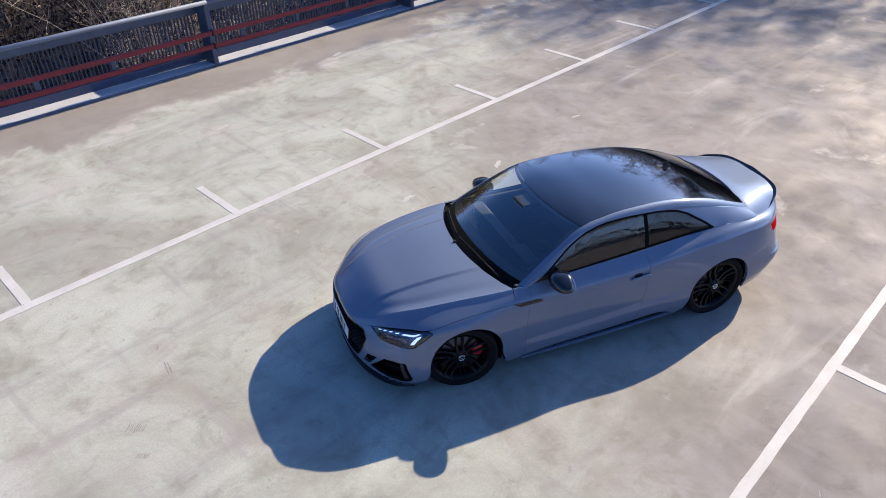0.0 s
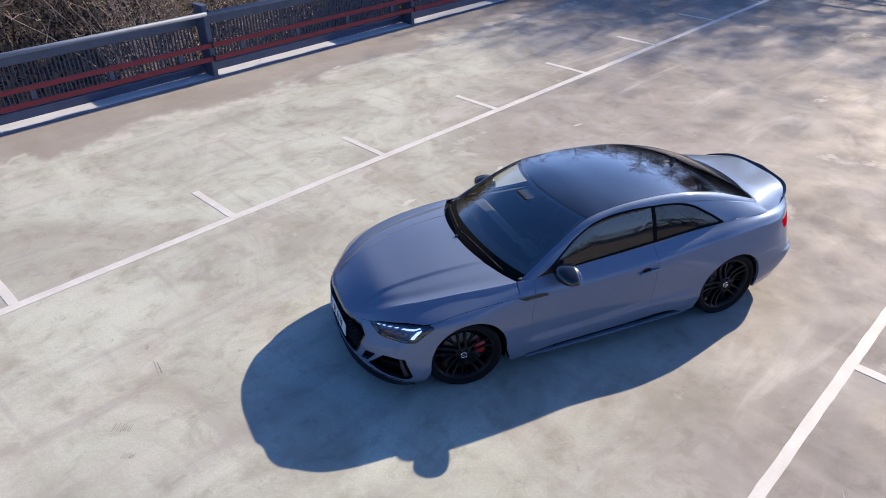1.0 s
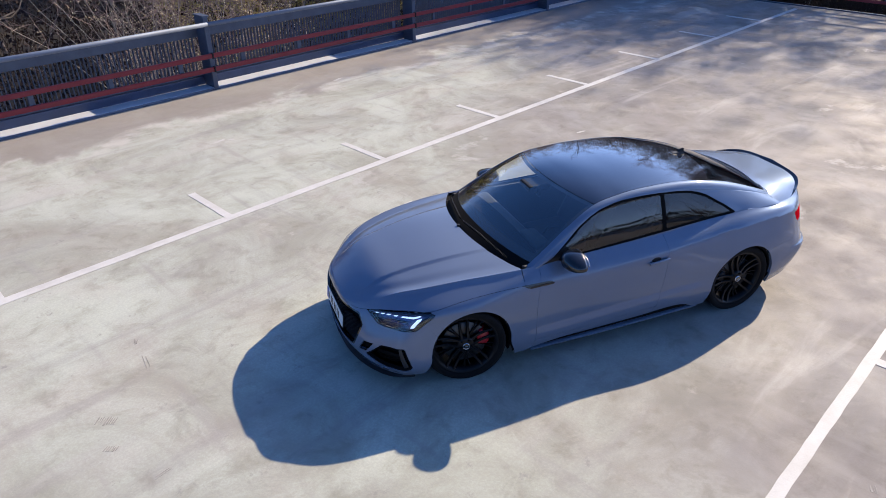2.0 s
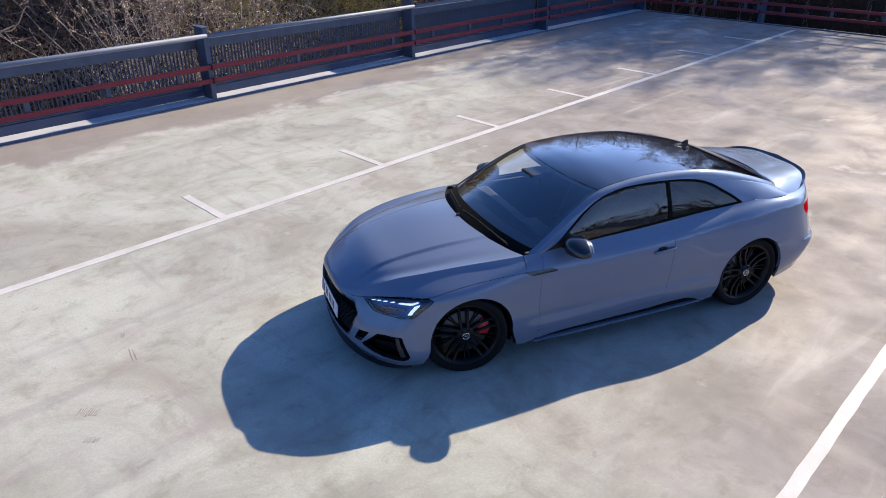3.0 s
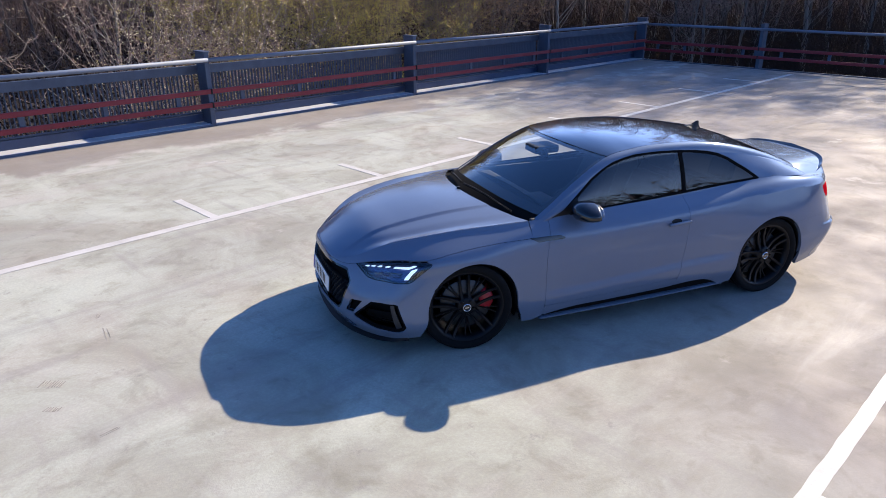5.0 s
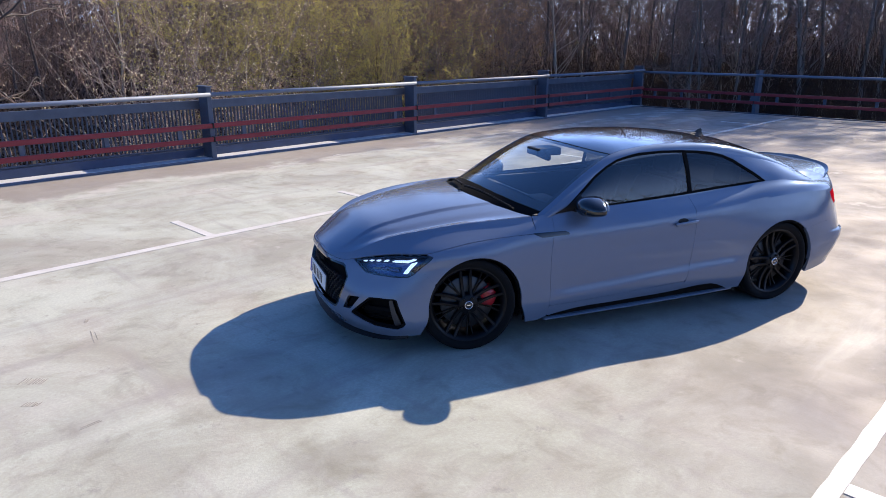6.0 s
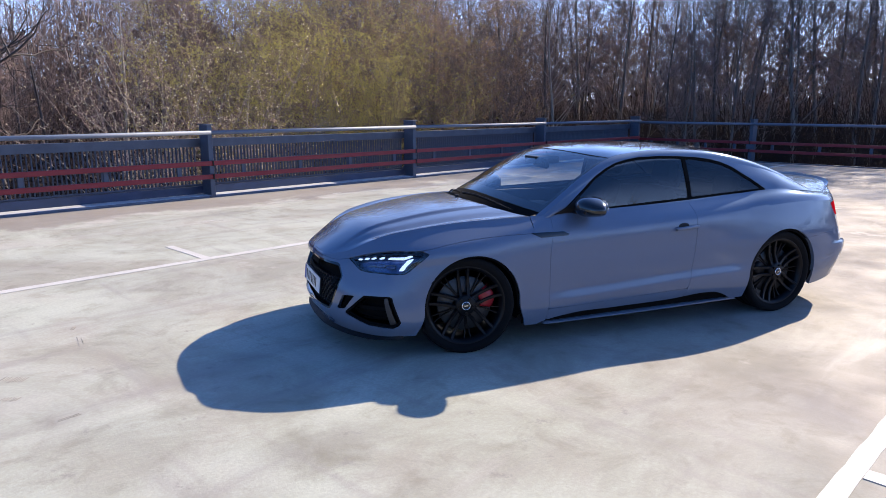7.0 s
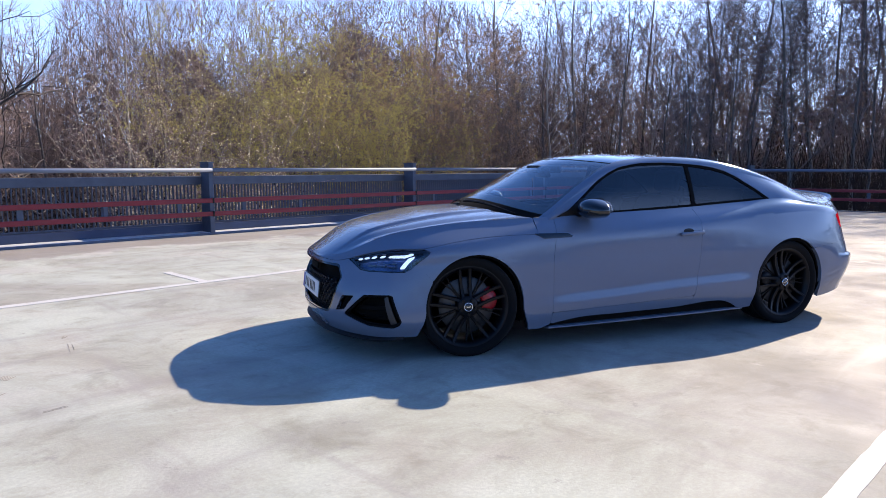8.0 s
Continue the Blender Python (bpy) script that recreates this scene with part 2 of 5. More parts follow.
M_PLATE = material("number_plate", (0.80, 0.80, 0.78), 0.45)
M_INK = material("black_ink", (0.015, 0.015, 0.015), 0.5)
M_PLATE_BLUE = material("blue_plate_band", (0.02, 0.06, 0.35), 0.45)
M_LAMP_BODY = material("lamp_housing", (0.06, 0.085, 0.19), 0.25, 0.6)
M_VANE = material("dark_vane", (0.022, 0.022, 0.024), 0.4)
M_TAIL = material("red_lamp_lens", (0.42, 0.004, 0.010), 0.3, spec=0.0)
M_SEAT = material("black_leather", (0.014, 0.014, 0.015), 0.7, spec=0.2, bump=0.2, bump_scale=120)
M_DASH = material("dashboard_skin", (0.02, 0.02, 0.022), 0.6, bump=0.2, bump_scale=200)
M_DRL = lit("running_light", (0.75, 0.83, 0.92), 0.5)
M_GRILLE = material("grille_black", (0.024, 0.024, 0.027), 0.28, coat=0.4)
M_SCREEN = glass("windscreen_glass", (0.86, 0.96, 0.93), 0.22)
M_GLASS = glass("side_glass", (0.22, 0.28, 0.29), 0.09)
M_PRIVACY = glass("privacy_glass", (0.12, 0.13, 0.14), 0.065)
M_LENS = glass("lamp_lens", (0.86, 0.90, 0.95), 0.06)
M_MIRROR = material("mirror_glass", (0.85, 0.86, 0.88), 0.02, 1.0)


# ---------------------------------------------------------------- helpers
def link_mesh(name, verts, faces, mat, parent=None, label="", normals=None, smooth_faces=False, mats=None, index=None):
    me = bpy.data.meshes.new(name)
    me.from_pydata([tuple(v) for v in verts], [], [tuple(int(i) for i in f) for f in faces])
    for m in (mats or [mat]):
        me.materials.append(m)
    if index is not None:
        me.polygons.foreach_set("material_index", np.array(index, dtype=np.int32))
    if smooth_faces or normals is not None:
        me.polygons.foreach_set("use_smooth", np.ones(len(me.polygons), dtype=bool))
    me.update()
    if normals is not None:
        me.normals_split_custom_set_from_vertices([tuple(n) for n in normals])
    ob = new(name, me)
    if parent is not None:
        ob.parent = parent
    return tagged(ob, label)


def part(name, bm, mat, parent, label="", smooth_faces=False):
    """One bmesh as one mesh object under a thing or a part."""
    me = bpy.data.meshes.new(name)
    bmesh.ops.recalc_face_normals(bm, faces=bm.faces)
    bm.to_mesh(me)
    bm.free()
    me.materials.append(mat)
    if smooth_faces:
        me.polygons.foreach_set("use_smooth", np.ones(len(me.polygons), dtype=bool))
    ob = new(name, me)
    ob.parent = parent
    return tagged(ob, label)


def box(x0, x1, y0, y1, z0, z1, bevel=0.0, bm=None, seg=2):
    """A box between the given planes, with rounded edges, added to bm."""
    one = bmesh.new()
    bmesh.ops.create_cube(one, size=1, matrix=Matrix.Translation(((x0 + x1) / 2, (y0 + y1) / 2, (z0 + z1) / 2)) @ Matrix.Diagonal((abs(x1 - x0), abs(y1 - y0), abs(z1 - z0), 1)))
    if bevel:
        bmesh.ops.bevel(one, geom=one.edges[:], offset=bevel, segments=seg, affect="EDGES", profile=0.5)
    if bm is None:
        return one
    me = bpy.data.meshes.new("tmp")
    one.to_mesh(me)
    one.free()
    bm.from_mesh(me)
    bpy.data.meshes.remove(me)
    return bm


def moved(bm, m):
    bmesh.ops.transform(bm, matrix=m, verts=bm.verts)
    return bm


def tube_data(points, radii, sides=6, cap=True):
    """Vertices and faces of a tapered tube along points."""
    pts = np.array(points, float)
    radii = np.broadcast_to(np.array(radii, float), (len(pts),))
    tan = np.gradient(pts, axis=0)
    tan /= np.linalg.norm(tan, axis=1)[:, None] + 1e-12
    ref = np.where(np.abs(tan[:, 2:3]) < 0.9, np.array([[0, 0, 1.0]]), np.array([[1.0, 0, 0]]))
    a = np.cross(tan, ref)
    a /= np.linalg.norm(a, axis=1)[:, None]
    c = np.cross(tan, a)
    ang = np.arange(sides) * 2 * np.pi / sides
    ring = a[:, None] * np.cos(ang)[None, :, None] + c[:, None] * np.sin(ang)[None, :, None]
    v = (pts[:, None] + ring * radii[:, None, None]).reshape(-1, 3)
    f = [(i * sides + j, i * sides + (j + 1) % sides, (i + 1) * sides + (j + 1) % sides, (i + 1) * sides + j)
         for i in range(len(pts) - 1) for j in range(sides)]
    if cap:
        f += [tuple(range(sides - 1, -1, -1)), tuple(range((len(pts) - 1) * sides, len(pts) * sides))]
    return v, f


def tube(name, points, radii, mat, parent, label="", sides=10):
    v, f = tube_data(points, radii, sides)
    return link_mesh(name, v, f, mat, parent, label, smooth_faces=True)


def thing(name, label, category, group="", m=None):
    ob = new(name)
    if m is not None:
        ob.matrix_world = m
    return tagged(ob, label, category, group)


# ---------------------------------------------------------------- the parking deck
# Deck axes: X along the bay line, Y across it towards the long fence, origin where a bay mark meets the line.
LOT = Matrix(((-0.9145, 0.4046, 0, 2.861), (-0.4046, -0.9145, 0, -2.927), (0, 0, 1, 0), (0, 0, 0, 1)))
END, EDGE = 18.2, 4.94


def lot(ob):
    ob.matrix_world = LOT
    return ob


def slab(name, x0, x1, y0, y1, z0, z1, mat, bevel=0.0, kind="structure", label=""):
    bm = box(x0, x1, y0, y1, z0, z1, bevel)
    me = bpy.data.meshes.new(name)
    bm.to_mesh(me)
    bm.free()
    me.materials.append(mat)
    return tagged(lot(new(name, me)), label, "", "", kind)


# woodland floor: one sheet to the horizon, three metres below the deck
n = 60
side = np.sinh(np.linspace(-5.2, 5.2, n)) * 32
gx, gy = np.meshgrid(side, side, indexing="ij")
gz = np.array([[-3.0 + 0.35 * noise.noise((x * 0.09, y * 0.09, 0)) if abs(x) + abs(y) < 300 else -3.0 for y in side] for x in side])
verts = np.stack([gx, gy, gz], -1).reshape(-1, 3)
faces = [(i * n + j, (i + 1) * n + j, (i + 1) * n + j + 1, i * n + j + 1) for i in range(n - 1) for j in range(n - 1)]
tagged(link_mesh("ground", verts, faces, M_GROUND), "brown woodland floor below the parking deck", "", "", "structure")

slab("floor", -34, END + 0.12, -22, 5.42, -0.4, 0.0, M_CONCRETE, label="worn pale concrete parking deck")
slab("wall_deck_long", -34, END + 0.1, 5.1, 5.4, -3.2, -0.4, M_KERB, label="concrete edge wall under the deck")
slab("wall_deck_end", END - 0.2, END + 0.1, -22, 5.1, -3.2, -0.4, M_KERB, label="concrete edge wall under the deck")
slab("wall_back", -34.3, -34, -22.3, 5.42, -3.2, 0.9, M_KERB, label="plain concrete parapet")
slab("wall_side", -34, END + 0.12, -22.3, -22, -3.2, 0.9, M_KERB, label="plain concrete parapet")
slab("kerb_long", -34, END + 0.1, EDGE, 5.27, 0.0, 0.045, M_KERB, 0.006, label="low pale ledge under the railing")
# the ledge's front face is only in shade; this thin strip darkens it
slab("kerb_shade_strip", -34, END + 0.1, EDGE - .014, EDGE - .002, 0.0, 0.041, M_BAR, 0.003, label="dark blue steel edging strip of the ledge")
slab("upstand_long", -34, END + 0.1, 5.272, 5.42, 0.0, 0.19, M_UPSTAND, 0.006, label="dark blue-grey upstand behind the ledge")
slab("kerb_end", END, END + 0.1, -22, EDGE - 0.002, 0.0, 0.03, M_STEEL, 0.004, label="low dark kerb at the deck's end")


def painted(name, x0, x1, y0, y1, label):
    """A painted stripe, a few millimetres thick, with slightly uneven edges."""
    nx = max(2, int(max(x1 - x0, y1 - y0) / 0.12))
    rng = random.Random(int(x0 * 91 + y0 * 17) + 5)
    v, f = [], []
    long_x = x1 - x0 > y1 - y0
    for i in range(nx + 1):
        s = i / nx
        e0, e1 = rng.uniform(-.004, .004), rng.uniform(-.004, .004)
        for z in (0.004, 0.0005):
            if long_x:
                v += [(x0 + s * (x1 - x0), y0 + e0, z), (x0 + s * (x1 - x0), y1 + e1, z)]
            else:
                v += [(x1 + e1, y0 + s * (y1 - y0), z), (x0 + e0, y0 + s * (y1 - y0), z)]
    for i in range(nx):
        a, c = i * 4, i * 4 + 4
        f += [(a, c, c + 1, a + 1), (a, a + 2, c + 2, c), (a + 1, c + 1, c + 3, a + 3)]
    f += [(0, 1, 3, 2), (nx * 4, nx * 4 + 2, nx * 4 + 3, nx * 4 + 1)]
    return tagged(lot(link_mesh(name, v, f, M_LINE)), label, "", "", "structure")


SMEARS = ((1.24, 2.43, .26, .09, 8, 1), (1.40, 2.36, .12, .05, -20, 2), (4.6, 3.8, .30, .08, 15, 3), (3.3, -1.5, .26, .09, 30, 4), (5.4, -1.35, .2, .06, -10, 7), (1.75, -1.28, .3, .1, 5, 8))
MARKS = [-15.2, -12.7, -10.15, -7.6, -5.07, -2.54, 0.0, 2.5, 5.03, 7.62, 10.2, 12.95, 15.5]

def scuff(x, y, length, width, turn, strokes, seed):
    """A rubber scuff: a few thin dark strokes side by side on the concrete."""
    rng = random.Random(seed)
    v, f = [], []
    for i in range(strokes):
        o = (i - strokes / 2) * width / strokes
        l0, l1 = rng.uniform(-.5, -.25) * length, rng.uniform(.2, .5) * length
        w = width / strokes * rng.uniform(.2, .45)
        k = len(v)
        v += [(l0, o - w / 2, .0015), (l1, o - w * .4 + rng.uniform(-.01, .01), .0015), (l1, o + w * .4, .0015), (l0, o + w / 2, .0015)]
        v += [(p[0], p[1], .0001) for p in v[k:k + 4]]
        f += [(k, k + 1, k + 2, k + 3)] + [(k + j, k + 4 + j, k + 4 + (j + 1) % 4, k + (j + 1) % 4) for j in range(4)]
    ob = link_mesh("tyre_scuff", v, f, M_SCUFF)
    ob.matrix_world = pose(x, y, 0, 0, 0, turn)
    return tagged(ob, "dark rubber scuff on the concrete", "", "", "structure")


M_SCUFF = material("rubber_scuff", (0.20, 0.185, 0.165), 0.85, second=(0.34, 0.315, 0.28), scale=14, amount=1.0)
for spot in ((4.17, .29, .10, .16, 66, 9, 1), (4.13, .62, .07, .10, 60, 6, 2), (3.86, -.35, .30, .05, 100, 2, 3), (3.80, 1.02, .16, .03, 30, 2, 4),
             (3.95, -.72, .10, .04, 80, 3, 5), (-.55, 3.1, .12, .10, 20, 5, 6), (-.75, 3.0, .10, .05, 55, 3, 7), (.35, -2.6, .12, .03, 10, 2, 8)):
    scuff(*spot)


def smear(x, y, length, width, turn, seed):
    """A pale ragged smear of old filler, a millimetre proud of the concrete, in deck axes."""
    rng = random.Random(seed)
    k = 22
    rim = [(length / 2 * math.cos(2 * math.pi * i / k) * rng.uniform(.6, 1.1), width / 2 * math.sin(2 * math.pi * i / k) * rng.uniform(.45, 1.15)) for i in range(k)]
    v = [(q[0], q[1], .0018) for q in rim] + [(q[0] * 1.02, q[1] * 1.02, .0002) for q in rim]
    f = [tuple(range(k))] + [(i, k + i, k + (i + 1) % k, (i + 1) % k) for i in range(k)]
    ob = link_mesh("pale_smear", v, f, M_FILLER)
    ob.matrix_world = LOT @ pose(x, y, 0, 0, 0, turn)
    return tagged(ob, "pale smear of old filler on the concrete", "", "", "structure")


M_FILLER = material("old_filler", (0.50, 0.48, 0.44), 0.8, second=(0.36, 0.34, 0.31), scale=9, amount=1.0)
for spot in SMEARS:
    smear(*spot)
painted("bay_line", -30, 17.75, -0.06, 0.06, "long white painted bay line")
painted("bay_line", -30, 17.75, -6.458, -6.363, "long white painted bay line")
for x in MARKS:
    painted("bay_mark", x - 0.05, x + 0.05, 0.06, 0.98, "short white painted bay mark")
    painted("bay_mark", x - 0.13, x - 0.03, -7.40, -6.458, "short white painted bay mark")


# ---------------------------------------------------------------- railings
def rail_post(label, wide=0.0):
    p = thing("railing_post", label, "post", "railing posts")
    part("shaft", box(-.048, .048, 0.0, .325, .004, 1.315, .010), M_STEEL, p)
    part("base_plate", box(-.075, .075, -.012, .325, .002, .022, .004), M_STEEL, p)
    part("cap", box(-.066, .066, -.02, .335, 1.315, 1.34, .006), M_STEEL, p, "flat grey steel cap")
    for z in (.98, .215):
        part("arm", box(-.022, .022, .323, .40, z - .04, z + .04, .005), M_STEEL, p, "short arm that holds the grating")
    for z in (.39, .635):
        part("clamp", box(-.012, .012, -.075, .005, z - .05, z + .05, .003), M_TRIM, p, "dark rail joint clamp")
    if wide:
        part("bracket", box(-wide, wide, -.015, .03, .42, .66, .02), M_STEEL, p)
    return p


post = rail_post("square grey steel railing post on the kerb")
POSTS = [-17.5, -12.45, -7.4, -2.4, 2.62, 7.73, 12.85]
post.matrix_world = LOT @ pose(POSTS[0], EDGE - .008, 0)
for x in POSTS[1:]:
    copy_thing(post, LOT @ pose(x, EDGE - .016, 0))
corner = copy_thing(post, LOT @ pose(END - .02, EDGE - .008, 0))
corner["label"] = "square grey steel corner post of the railing"

end_post = rail_post("square grey steel railing post with wide bracket", .13)
END_POSTS = [1.2, -4.0, -9.2, -14.4, -19.6]
turn = pose(0, 0, 0, 0, 0, -90)
end_post.matrix_world = LOT @ pose(END + .02, END_POSTS[0], -.05) @ turn
for y in END_POSTS[1:]:
    copy_thing(end_post, LOT @ pose(END + .02, y, -.05) @ turn)


def railing(x0, x1, m, long_side, label):
    """One field of railing between two posts: handrail, beam, grating of upright bars and two red rails."""
    r = thing("railing", label, "railing", "railing fields", m)
    span = x1 - x0
    tube("handrail", [(x0, -.04, 1.19), (x0 + span / 2, -.04, 1.187), (x1, -.04, 1.19)], .038, M_RAILTOP, r, "round bright steel handrail", 14)
    for k in range(2):
        z = (.635, .39)[k]
        part("red_rail", box(x0, x1, -.060, -.022, z - .042, z + .042, .007), M_RED, r, "red painted steel rail")
    count = 4
    for i in range(count):
        x = x0 + span * (i + .5) / count
        part("strut", box(x - .04, x + .04, -.021, .03, .36, .66, .006), M_STEEL, r, "short grey steel strut")
    if long_side:
        part("beam", box(x0 + .012, x1 - .012, .335, .375, .92, 1.075, .006), M_STEEL, r, "wide grey steel beam")
        part("bottom_bar", box(x0 + .012, x1 - .012, .37, .43, .195, .225, .004), M_STEEL, r)
        bar = box(-.003, .003, .377, .437, .21, 1.0)
        me = bpy.data.meshes.new("bar")
        bar.to_mesh(me)
        bar.free()
        me.materials.append(M_BAR)
        for i in range(1, int(span / .070)):
            b = new("bar", me)
            b.parent = r
            b.location.x = x0 + i * .070
    return r


for a, c in zip(POSTS, POSTS[1:] + [END - .02]):
    railing(a, c, LOT @ pose(0, EDGE - .008, 0), True, "grey steel railing with red rails and upright bars")
ys = [EDGE] + END_POSTS + [-22]
for a, c in zip(ys, ys[1:]):
    railing(-a, -c, LOT @ pose(END + .02, 0, -.05) @ turn, False, "open steel railing with two dark red rails")


# ---------------------------------------------------------------- the car: its surfaces
def spline(ts, vs):
    """A smooth curve through the values vs at the parameters ts (rows of vs may be points)."""
    ts, vs = np.array(ts, float), np.array(vs, float)
    if ts[0] > ts[-1]:
        ts, vs = ts[::-1], vs[::-1]
    h = np.diff(ts)
    d = np.diff(vs, axis=0) / (h if vs.ndim == 1 else h[:, None])
    w = (h[1:] / (h[1:] + h[:-1])) if vs.ndim == 1 else (h[1:] / (h[1:] + h[:-1]))[:, None]
    m = np.concatenate([d[:1], d[:-1] * w + d[1:] * (1 - w), d[-1:]])

    def at(t):
        t = np.clip(np.asarray(t, float), ts[0], ts[-1])
        i = np.clip(np.searchsorted(ts, t) - 1, 0, len(h) - 1)
        s = (t - ts[i]) / h[i]
        hh = h[i]
        if vs.ndim > 1:
            s, hh = s[..., None], hh[..., None]
        return ((1 + 2 * s) * (1 - s) ** 2 * vs[i] + s * (1 - s) ** 2 * hh * m[i]
                + s * s * (3 - 2 * s) * vs[i + 1] + s * s * (s - 1) * hh * m[i + 1])
    return at


def smooth(a, b, x):
    x = np.clip((x - a) / (b - a), 0, 1)
    return x * x * (3 - 2 * x)


# The body side and both ends: six belts from the sill up to the shoulder ridge, each running
# from the middle of the nose (0) round the side to the middle of the tail (14).
MID = [1.383, 0.9, 0.2, -0.5, -0.95, -1.383, -1.85]
BELTS = [
    ([2.22, 2.20, 2.12, 1.98, 1.82] + MID + [-2.17, -2.33, -2.38],
     [0, .30, .56, .76, .86, .90, .885, .87, .87, .885, .90, .83, .72, .42, 0],
     [.16, .16, .16, .16, .17, .17, .15, .165, .175, .165, .18, .19, .23, .24, .24]),
    ([2.275, 2.25, 2.17, 2.03, 1.85] + MID + [-2.19, -2.385, -2.43],
     [0, .30, .58, .78, .90, .93, .907, .906, .909, .917, .93, .875, .755, .43, 0],
     [.26, .265, .27, .27, .27, .28, .26, .27, .28, .285, .29, .32, .37, .37, .37]),
    ([2.285, 2.26, 2.175, 2.02, 1.87] + MID + [-2.20, -2.40, -2.44],
     [0, .30, .57, .765, .875, .932, .911, .914, .917, .922, .932, .885, .765, .43, 0],
     [.42, .42, .43, .44, .45, .46, .43, .44, .45, .46, .46, .48, .50, .50, .50]),
    ([2.265, 2.24, 2.14, 1.97, 1.82] + MID + [-2.19, -2.37, -2.405],
     [0, .30, .52, .735, .85, .925, .909, .913, .917, .922, .93, .865, .71, .42, 0],
     [.56, .56, .57, .585, .60, .64, .62, .62, .64, .65, .66, .68, .70, .72, .72]),
    ([2.245, 2.225, 2.10, 1.93, 1.70] + MID + [-2.15, -2.36, -2.395],
     [0, .27, .49, .72, .848, .89, .882, .896, .893, .876, .866, .800, .68, .42, 0],
     [.635, .632, .65, .685, .72, .755, .79, .80, .835, .873, .904, .905, .875, .87, .87]),
    ([2.235, 2.21, 2.10, 1.92, 1.70] + MID + [-2.15, -2.37, -2.42],
     [0, .25, .44, .56, .66, .735, .793, .785, .765, .762, .775, .700, .585, .38, 0],
     [.652, .65, .683, .775, .83, .873, .897, .925, .945, .974, 1.0, .958, .938, .985, 1.01]),
]
BELT = [spline(range(15), np.array(b).T) for b in BELTS]


TORNADO = spline([6, 7, 8, 9, 9.34, 10.03, 11.2, 12, 14], [.80, .805, .835, .868, .882, .898, .886, .87, .87])
LEDGE = spline([.9, .2, -.35, -.8, -1.0], [.325, .355, .385, .40, .40])


def hull(u, v):
    """The side of the body: u from 0 (nose) to 14 (tail), v from 0 (sill) to 5 (ridge)."""
    pts = np.stack([b(u) for b in BELT])
    m = np.concatenate([pts[1:2] - pts[:1], (pts[2:] - pts[:-2]) / 2, pts[-1:] - pts[-2:-1]])
    i = np.clip(np.floor(v).astype(int), 0, 4)
    s = (v - i)[..., None]
    ii = i[None, ..., None]
    g = lambda a, j: np.take_along_axis(a, ii + j, 0)[0]
    p = ((1 + 2 * s) * (1 - s) ** 2 * g(pts, 0) + s * (1 - s) ** 2 * g(m, 0)
         + s * s * (3 - 2 * s) * g(pts, 1) + s * s * (s - 1) * g(m, 1))
    ledge = LEDGE(p[..., 0])
    along = smooth(5.9, 6.5, u) * smooth(9.3, 8.7, u)
    p[..., 1] += .016 * along * smooth(ledge + .055, ledge - .025, p[..., 2])
    rear = smooth(11.2, 11.7, u) * smooth(13.6, 12.7, u)
    p[..., 0] -= .040 * rear * smooth(.535, .512, p[..., 2]) * np.clip((p[..., 2] - .27) / .22, 0, 1)
    p[..., 2] += .011 * smooth(2.6, 3.6, u) * smooth(6.6, 5.6, u) * np.exp(-(5 - v) / .09)
    line = TORNADO(u)
    p[..., 1] += (.002 + .004 * smooth(8.6, 9.6, u)) * smooth(6.6, 7.4, u) * smooth(12.0, 11.4, u) * np.exp(-np.abs(p[..., 2] - line) / .028)
    return p


DECK_Z = spline([2.235, 2.1, 1.92, 1.7, 1.383, 1.1, .9, .2, -1.0, -1.4, -1.85, -2.15, -2.37, -2.42],
                [.652, .728, .815, .868, .922, .95, .962, .97, .99, 1.0, 1.055, 1.036, 1.014, 1.008])
CREASE = spline([2.2, 1.95, 1.6, 1.2, .8], [.33, .36, .40, .44, .46])


def deck(u, w):
    """The bonnet and the boot lid: from the ridge (w 0) in to the middle line (w 1), straight across the car."""
    e = BELT[5](u)
    x, ys, zs = e[..., 0], e[..., 1], e[..., 2]
    y = ys * (1 - w)
    zc = DECK_Z(x)
    z = zc - (zc - zs) * np.abs(1 - w) ** (2.2 + 2.4 * smooth(-1.2, -1.7, x))
    front = smooth(.7, 1.5, x) * smooth(2.2, 1.9, x)
    c = CREASE(x)
    z = z + .017 * front * (1 - smooth(-.03, .012, y - c)) - .010 * front * np.exp(-((y - ys * .86) / .05) ** 2) + .011 * smooth(2.6, 3.6, u) * smooth(6.6, 5.6, u) * np.exp(-(ys - y) / .024)
    return np.stack([x, y, z], -1)


ROOF_Z = spline([1.3, 1.12, .7, .28, .1, -.3, -.7, -1.1, -1.3, -1.55, -1.8, -1.95, -2.1],
                [.86, .945, 1.135, 1.318, 1.346, 1.36, 1.35, 1.305, 1.27, 1.185, 1.085, 1.02, .93])
RAIL_Y = spline([1.3, .75, .4, .16, -.1, -.5, -.9, -1.2, -1.5, -1.78, -2.1],
                [.82, .788, .728, .685, .660, .650, .645, .64, .63, .60, .54])
RAIL_Z = spline([1.3, .75, .4, .16, -.1, -.5, -.9, -1.2, -1.5, -1.78, -1.95, -2.1],
                [.59, .922, 1.140, 1.255, 1.296, 1.305, 1.275, 1.215, 1.13, 1.03, .96, .89])
BASE_Y = spline([1.3, .7, .2, -.5, -.95, -1.3, -1.6, -1.85, -2.1], [.83, .80, .789, .772, .766, .768, .745, .700, .60])
BASE_Z = spline([1.3, .7, .2, -.5, -.95, -1.3, -1.6, -1.85, -2.1], [.52, .895, .915, .935, .955, .982, .980, .953, .90])


